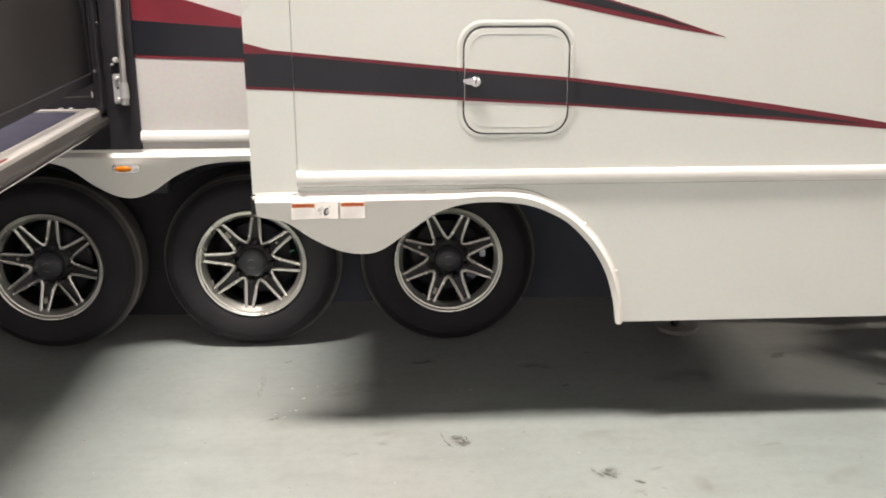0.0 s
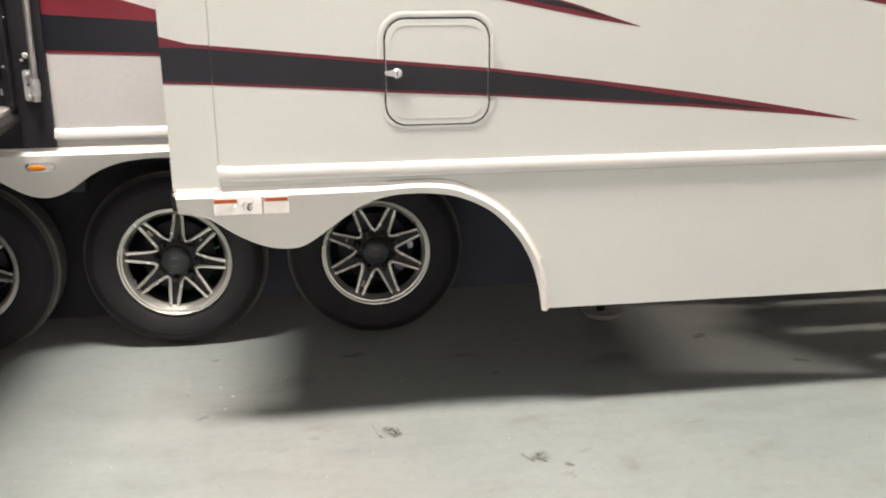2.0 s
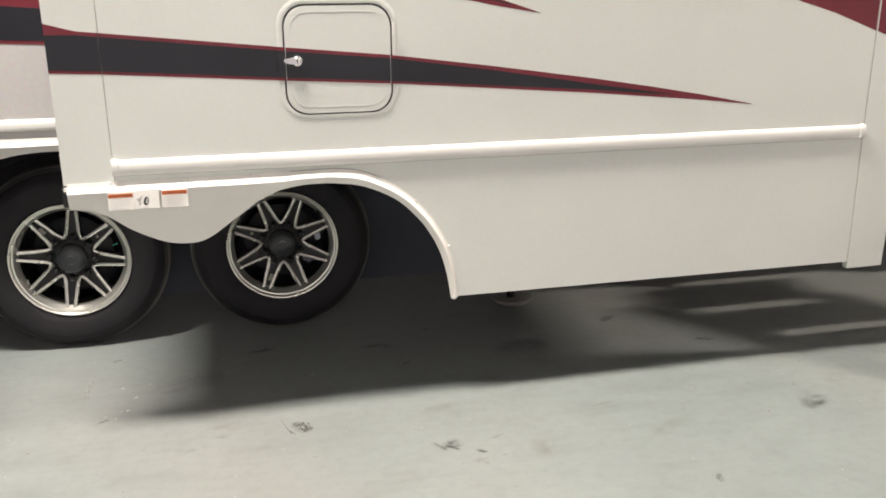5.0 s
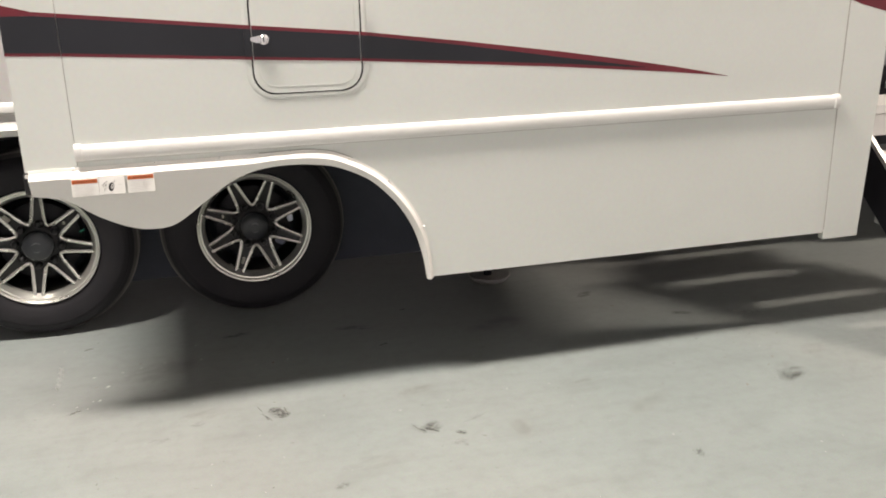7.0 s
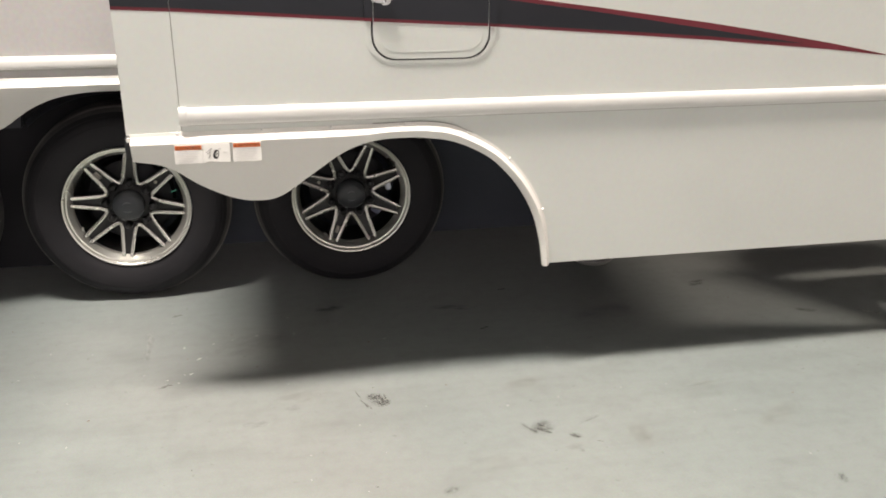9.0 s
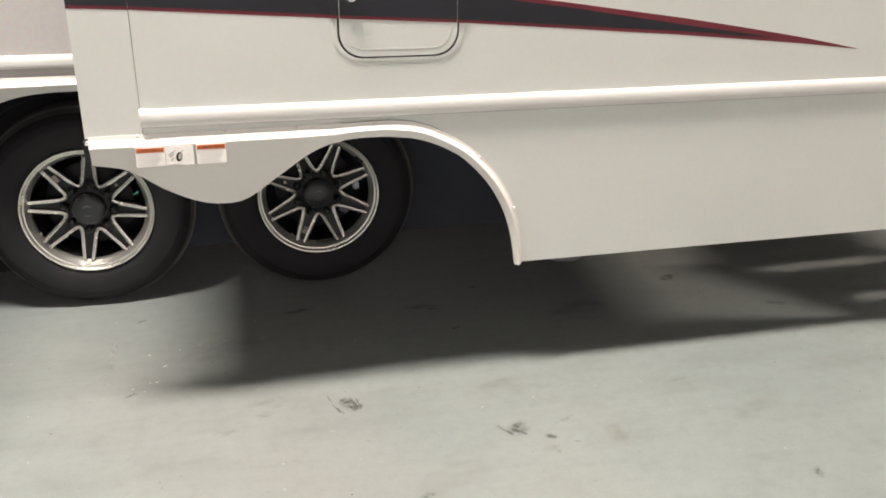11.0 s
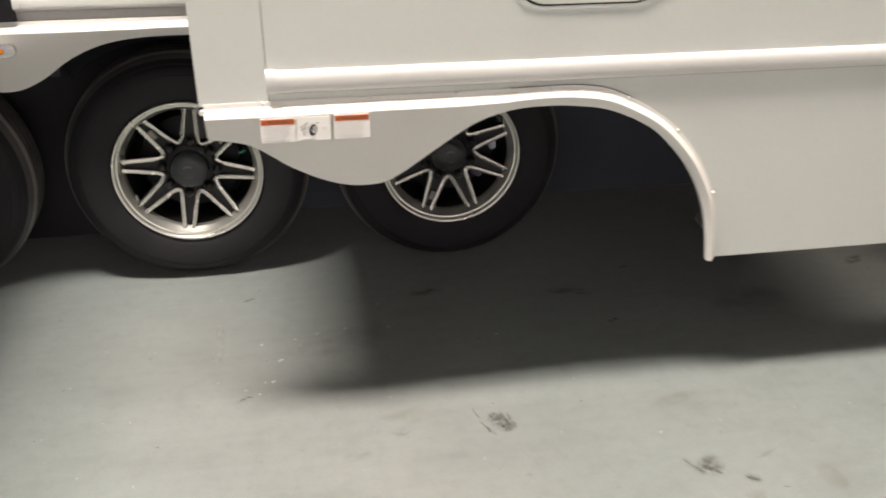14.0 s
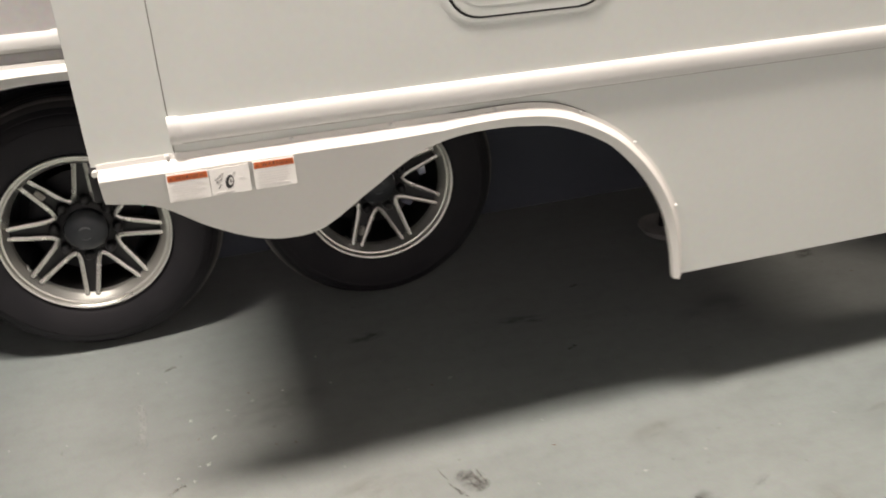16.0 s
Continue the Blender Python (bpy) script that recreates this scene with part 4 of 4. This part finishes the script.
for x, z, r in ((-0.899, 1.256, 0.011), (-0.897, 1.168, 0.011), (-0.898, 1.328, 0.013), (-0.912, 1.31, 0.006), (-0.865, 1.43, 0.005)):
    bm = rod((x, SIDE - 0.019, z), (x, SIDE - 0.037, z), r, 16, r2=r * 0.6)
    part("bolt", bm, BOLT, jamb, "silver bolt", smooth=50)
part("hinge_hole", box((-0.903, SIDE - 0.0295, 1.210), (-0.894, SIDE - 0.0278, 1.219)), GASKET, jamb)

deck_pose = Matrix.Translation((0.014, 3.905, 1.124)) @ Matrix.Rotation(radians(3.0), 4, "X")


def deck_part(name, bm, mat, parent, label="", smooth=None):
    bm.transform(deck_pose)
    return part(name, bm, mat, parent, label, smooth)


deck = deck_part("patio_deck", box((-2.55, -1.75, -0.055), (-1.055, 0.0, -0.006)), CARPET, trailer, "lowered patio deck with blue-grey carpet and aluminium edges")
def extruded(name, prof, mat, label):
    bm = loft([[(x, y, z) for x, z in prof + prof[:1]] for y in (-1.78, 0.0)])
    return deck_part(name, bm, mat, deck, label, smooth=30)


extruded("edge_rail", [(-1.062, -0.060), (-1.062, 0.002), (-1.057, 0.006), (-0.992, 0.006), (-0.988, 0.002), (-0.988, -0.012)], ALUMINIUM, "bright extruded aluminium edge rail")
extruded("edge_trim", [(-1.0, -0.0125), (-0.990, -0.0130), (-0.974, -0.022), (-0.964, -0.034), (-0.962, -0.048), (-0.966, -0.0555), (-1.0, -0.0555)], ANODISED, "dark grey rounded edge trim")
extruded("edge_bead", [(-1.0, -0.0565), (-0.961, -0.0565), (-0.960, -0.0605), (-0.964, -0.0625), (-1.0, -0.0625)], CHROME, "thin bright metal bead")
deck_part("edge_rail", box((-2.6, -1.80, -0.062), (-0.96, -1.75, 0.006), 0.004), ALUMINIUM, deck)
deck_part("edge_strip", box((-2.55, -0.045, -0.005), (-1.06, -0.012, 0.004), 0.002), ALUMINIUM, deck, "bright aluminium threshold strip")
deck_part("red_reflector", box((-1.005, -1.10, -0.002), (-0.994, -0.955, 0.009), 0.002), RED, deck)
for x in (-1.16, -1.12):
    deck_part("hinge_pin", rod((x, -0.03, 0.006), (x + 0.02, -0.03, 0.006), 0.008, 12), CHROME, deck)

screen_pose = Matrix.Translation((0, 3.93, 1.235)) @ Matrix.Rotation(radians(3.9), 4, "X")


def screen_part(name, bm, mat, parent, label="", smooth=None):
    bm.transform(screen_pose)
    return part(name, bm, mat, parent, label, smooth)


screen = screen_part("patio_screen", box((-1.026, -1.75, 0.038), (-1.010, -0.03, 1.1), 0.004), VINYL_SCREEN, trailer, "dark folded side screen standing on the patio deck")
screen_part("screen_rail", box((-1.032, -1.78, 0.0), (-1.002, -0.01, 0.042), 0.006), BLACK_STEEL, screen, "black lower rail")
screen_part("screen_post", box((-1.032, -0.04, 0.0), (-0.998, 0.0, 1.1), 0.006), BLACK_STEEL, screen, "black post")
part("screen_post", box((-0.985, 3.845, 1.13), (-0.950, 3.875, 2.3), 0.004), BLACK_STEEL, screen)
part("screen_post", box((-0.958, 3.815, 1.13), (-0.946, 3.836, 2.3), 0.003), BLACK_STEEL, screen)
part("bolt", rod((-0.966, 3.816, 1.288), (-0.966, 3.806, 1.288), 0.007, 14, r2=0.004), STEEL, screen, "silver bolt", smooth=50)
part("bolt", rod((-0.946, 3.83, 1.476), (-0.938, 3.83, 1.476), 0.006, 14, r2=0.005), ANODISED, screen, "silver bolt", smooth=50)
part("screen_latch", rod((-1.12, 3.83, 1.180), (-0.990, 3.83, 1.187), 0.0022, 12), ANODISED, screen)
part("latch_knob", rod((-0.989, 3.828, 1.180), (-0.989, 3.828, 1.205), 0.004, 12), STEEL, screen)

# ---- entry steps beyond the slide-out ----
SX = 3.10
slope = [(3.62, 0.955), (2.63, 0.163), (2.63, 0.0), (2.73, 0.0), (3.62, 0.712)]


def side_slab(run, x0, x1):
    bm = bmesh.new()
    a = [bm.verts.new((x0, y, z)) for y, z in run]
    b = [bm.verts.new((x1, y, z)) for y, z in run]
    bm.faces.new(a)
    bm.faces.new(b[::-1])
    for i in range(len(run)):
        j = (i + 1) % len(run)
        bm.faces.new((a[i], b[i], b[j], a[j]))
    return bm


steps = part("entry_steps", side_slab(slope, SX, SX + 0.012), BLACK_STEEL, trailer, "folding entry steps with bright treads and black stringers")
part("stringer", side_slab(slope, SX + 0.79, SX + 0.802), BLACK_STEEL, steps)
for x in (SX, SX + 0.79):
    part("stringer_edge", side_slab([(3.62, 0.972), (2.62, 0.172), (2.62, 0.150), (3.62, 0.948)], x - 0.004, x + 0.016), ALUMINIUM, steps, "bright aluminium stringer edge")
for y, z in ((3.58, 0.85), (3.31, 0.64), (3.04, 0.43), (2.77, 0.22)):
    bm = box((SX + 0.02, y, z - 0.045), (SX + 0.785, y + 0.245, z), 0.006)
    tread = part("tread", bm, STEP_WHITE, steps, "bright ribbed aluminium tread")
    for i in range(5):
        part("rib", box((SX + 0.03, y + 0.02 + 0.044 * i, z - 0.001), (SX + 0.775, y + 0.036 + 0.044 * i, z + 0.004)), STEP_WHITE, steps)
part("step_box", slab([(SX + 0.10, 0.70), (SX + 0.60, 0.70), (SX + 0.785, 0.80), (SX + 0.03, 0.80)], 3.60, 3.63), STEP_WHITE, steps, "white bracket under the top tread")
part("warning_label", slab([(SX + 0.05, 0.792), (SX + 0.085, 0.792), (SX + 0.125, 0.715), (SX + 0.095, 0.705)], 3.592, 3.599), YELLOW, steps, "yellow warning label")
part("bolt", rod((SX - 0.001, 3.16, 0.44), (SX - 0.012, 3.16, 0.44), 0.014, 14, r2=0.008), STEEL, steps, smooth=50)
part("doorway_sill", box((2.995, SIDE - 0.03, 0.985), (4.05, SIDE + 0.25, 1.055), 0.006), varied("grey_sill", (0.20, 0.20, 0.22), (0.28, 0.28, 0.30), 6, 0.4, 0.6), trailer, "grey doorway sill")
part("warning_label", slab([(3.70, 0.848), (3.765, 0.852), (3.81, 0.842), (3.815, 0.892), (3.75, 0.898), (3.705, 0.888)], SIDE + 0.040, SIDE + 0.049), YELLOW, trailer, "yellow warning label")
part("warning_label", slab([(3.672, 0.858), (3.698, 0.850), (3.700, 0.886), (3.682, 0.900), (3.668, 0.888)], SIDE + 0.040, SIDE + 0.049), STICKER, trailer, "white label")

# ---- marks on the floor ----
rng = random.Random(5)


def streak(x, y, length, width, angle, mat, name="scuff"):
    c, s = math.cos(radians(angle)), math.sin(radians(angle))
    n = 7
    up, low = [], []
    for i in range(n + 1):
        u = i / n
        w = width * math.sin(math.pi * (0.06 + 0.88 * u)) * rng.uniform(0.55, 1.2) / 2
        k = (u - 0.5) * length
        bend = 0.06 * length * math.sin(3 * u)
        up.append((x + c * k - s * (w + bend), y + s * k + c * (w + bend)))
        low.append((x + c * k - s * (bend - w), y + s * k + c * (bend - w)))
    bm = bmesh.new()
    pts = up + low[::-1]
    f = bm.faces.new([bm.verts.new((a, b, 0.0012)) for a, b in pts])
    bmesh.ops.triangulate(bm, faces=[f])
    for face in bm.faces:
        if face.normal.z < 0:
            face.normal_flip()
    me = bpy.data.meshes.new(name)
    bm.to_mesh(me)
    bm.free()
    me.materials.append(mat)
    ob = new(name, me)
    ob.parent = floor
    return ob


CHIP = varied("white_chip", (0.50, 0.50, 0.485), (0.64, 0.64, 0.62), 40, 0.5, 0.7)
SPECK = varied("pale_speck", (0.33, 0.33, 0.32), (0.46, 0.46, 0.44), 40, 0.6, 0.8)
RUST = varied("rusty_speck", (0.12, 0.05, 0.03), (0.20, 0.10, 0.07), 40, 0.6, 0.8)
disc = bpy.data.meshes.new("stain")
disc.from_pydata([(math.cos(2 * math.pi * k / 20), math.sin(2 * math.pi * k / 20), 0) for k in range(20)], [], [list(range(20))])


def stain(x, y, length, width, angle, mat, z):
    """A soft-edged stain lying on the floor."""
    ob = new("stain", disc)
    ob.parent = floor
    ob.matrix_basis = pose(x, y, z, 0, 0, angle) @ Matrix.Diagonal((length, width, 1, 1))
    if not disc.materials:
        disc.materials.append(mat)
    ob.material_slots[0].link = "OBJECT"
    ob.material_slots[0].material = mat
    return ob


SMUDGE_PALE = smudge("pale_streak", (0.40, 0.40, 0.39), (0.50, 0.50, 0.48), 0.55, 1.4)
SMUDGE_BLOT = smudge("dark_blot", (0.075, 0.072, 0.065), (0.14, 0.134, 0.12), 0.55, 2.6)

# a blotted tread scuff beside a hooked scrape, and a second, smaller group of dashes
stain(0.462, 3.042, 0.040, 0.048, 20, SMUDGE_BLOT, 0.0020)
stain(0.478, 3.018, 0.028, 0.020, 30, SMUDGE_BLOT, 0.0021)
stain(0.444, 3.066, 0.026, 0.024, 0, SMUDGE_BLOT, 0.0022)
for x, y, l, w, a in ((0.476, 3.052, 0.066, 0.007, 104), (0.490, 3.050, 0.060, 0.006, 101), (0.462, 3.030, 0.050, 0.007, 108), (0.424, 3.010, 0.040, 0.014, 118), (0.412, 3.038, 0.056, 0.008, 112), (0.399, 3.088, 0.054, 0.006, 106), (0.454, 3.127, 0.008, 0.006, 20)):
    streak(x, y, l, w, a, DIRT)
for x, y, l, w, a in ((0.957, 2.800, 0.034, 0.014, 128), (0.962, 2.766, 0.046, 0.018, 130), (0.945, 2.776, 0.030, 0.010, 125), (0.915, 2.790, 0.060, 0.005, 122), (0.928, 2.768, 0.016, 0.008, 120), (1.046, 2.721, 0.032, 0.012, 150), (1.115, 2.680, 0.018, 0.005, 160)):
    streak(x, y, l, w, a, DIRT)
stain(0.958, 2.784, 0.050, 0.040, 40, SMUDGE_DARK, 0.0023)
stain(0.915, 2.788, 0.045, 0.020, 120, SMUDGE_GREY, 0.00235)
stain(1.046, 2.721, 0.026, 0.016, 150, SMUDGE_BLOT, 0.00238)
for k, (x, y, l, w, a, mat) in enumerate((
        (1.122, 2.805, 0.06, 0.012, 30, SMUDGE_GREY), (1.255, 2.685, 0.07, 0.045, 100, SMUDGE_TAN), (0.975, 3.065, 0.10, 0.034, 12, SMUDGE_TAN), (0.06, 2.964, 0.05, 0.024, 10, SMUDGE_GREY),
        (0.18, 3.04, 0.03, 0.02, 10, SMUDGE_GREY), (0.20, 3.10, 0.09, 0.045, 10, SMUDGE_TAN), (2.37, 2.79, 0.10, 0.05, 55, SMUDGE_GREY), (2.385, 2.768, 0.085, 0.045, 25, SMUDGE_DARK), (2.60, 2.93, 0.08, 0.05, 20, SMUDGE_TAN),
        (-0.250, 3.256, 0.035, 0.010, 35, SMUDGE_TAN), (2.283, 3.430, 0.055, 0.022, 160, SMUDGE_DARK), (1.962, 3.766, 0.060, 0.030, 20, SMUDGE_DARK), (1.60, 2.95, 0.09, 0.012, 8, SMUDGE_TAN), (1.02, 2.66, 0.035, 0.02, 20, SMUDGE_TAN), (0.75, 2.62, 0.14, 0.05, 5, SMUDGE_TAN), (1.75, 2.72, 0.12, 0.05, 30, SMUDGE_TAN), (0.606, 2.518, 0.03, 0.016, 20, SMUDGE_DARK),
        (1.747, 2.37, 0.03, 0.016, 70, SMUDGE_DARK), (0.05, 3.52, 0.16, 0.09, 20, SMUDGE_GREY), (0.85, 3.70, 0.10, 0.03, 170, SMUDGE_DARK), (0.35, 3.78, 0.07, 0.03, 10, SMUDGE_DARK), (1.45, 3.55, 0.18, 0.08, 15, SMUDGE_GREY))):
    stain(x, y, l, w, a, mat, 0.0024 + 0.0001 * k)
# small dark scrapes with a kink
for x, y, a in ((-0.258, 3.816, 25), (-0.249, 3.256, 35), (1.092, 3.847, 5), (0.933, 3.50, 20)):
    streak(x, y, 0.032, 0.011, a, DIRT)
    streak(x + 0.014, y + 0.010, 0.020, 0.009, a - 50, DIRT)
# chips and flecks of pale dust
for x, y, l, w, a in ((-0.146, 3.439, 0.020, 0.008, 40), (-0.205, 3.535, 0.010, 0.008, 30), (-0.166, 3.331, 0.016, 0.010, 40), (-0.10, 3.55, 0.010, 0.006, 0), (-0.03, 3.57, 0.012, 0.006, 30), (-0.19, 3.33, 0.008, 0.006, 0), (-0.245, 3.30, 0.010, 0.006, 0),
                      (-0.205, 3.275, 0.009, 0.006, 0), (0.06, 3.59, 0.010, 0.008, 10), (0.18, 3.73, 0.008, 0.007, 0), (0.20, 3.58, 0.008, 0.006, 0), (0.539, 3.481, 0.016, 0.005, 25), (2.55, 3.372, 0.11, 0.016, 150), (2.62, 3.34, 0.06, 0.010, 100)):
    streak(x, y, l, w, a, CHIP if l < 0.03 else CHALK)
stain(-0.336, 3.610, 0.016, 0.075, 6, SMUDGE_PALE, 0.0052)
stain(-0.331, 3.500, 0.014, 0.060, 4, SMUDGE_PALE, 0.0053)
for i in range(130):
    x, y = rng.uniform(-1.2, 2.6), rng.uniform(2.2, 3.85)
    size = rng.uniform(0.0025, 0.0065)
    streak(x, y, size * rng.uniform(1, 2.2), size, rng.uniform(0, 180), rng.choice((SPECK, SPECK, SPECK, DIRT, RUST)), "speck")
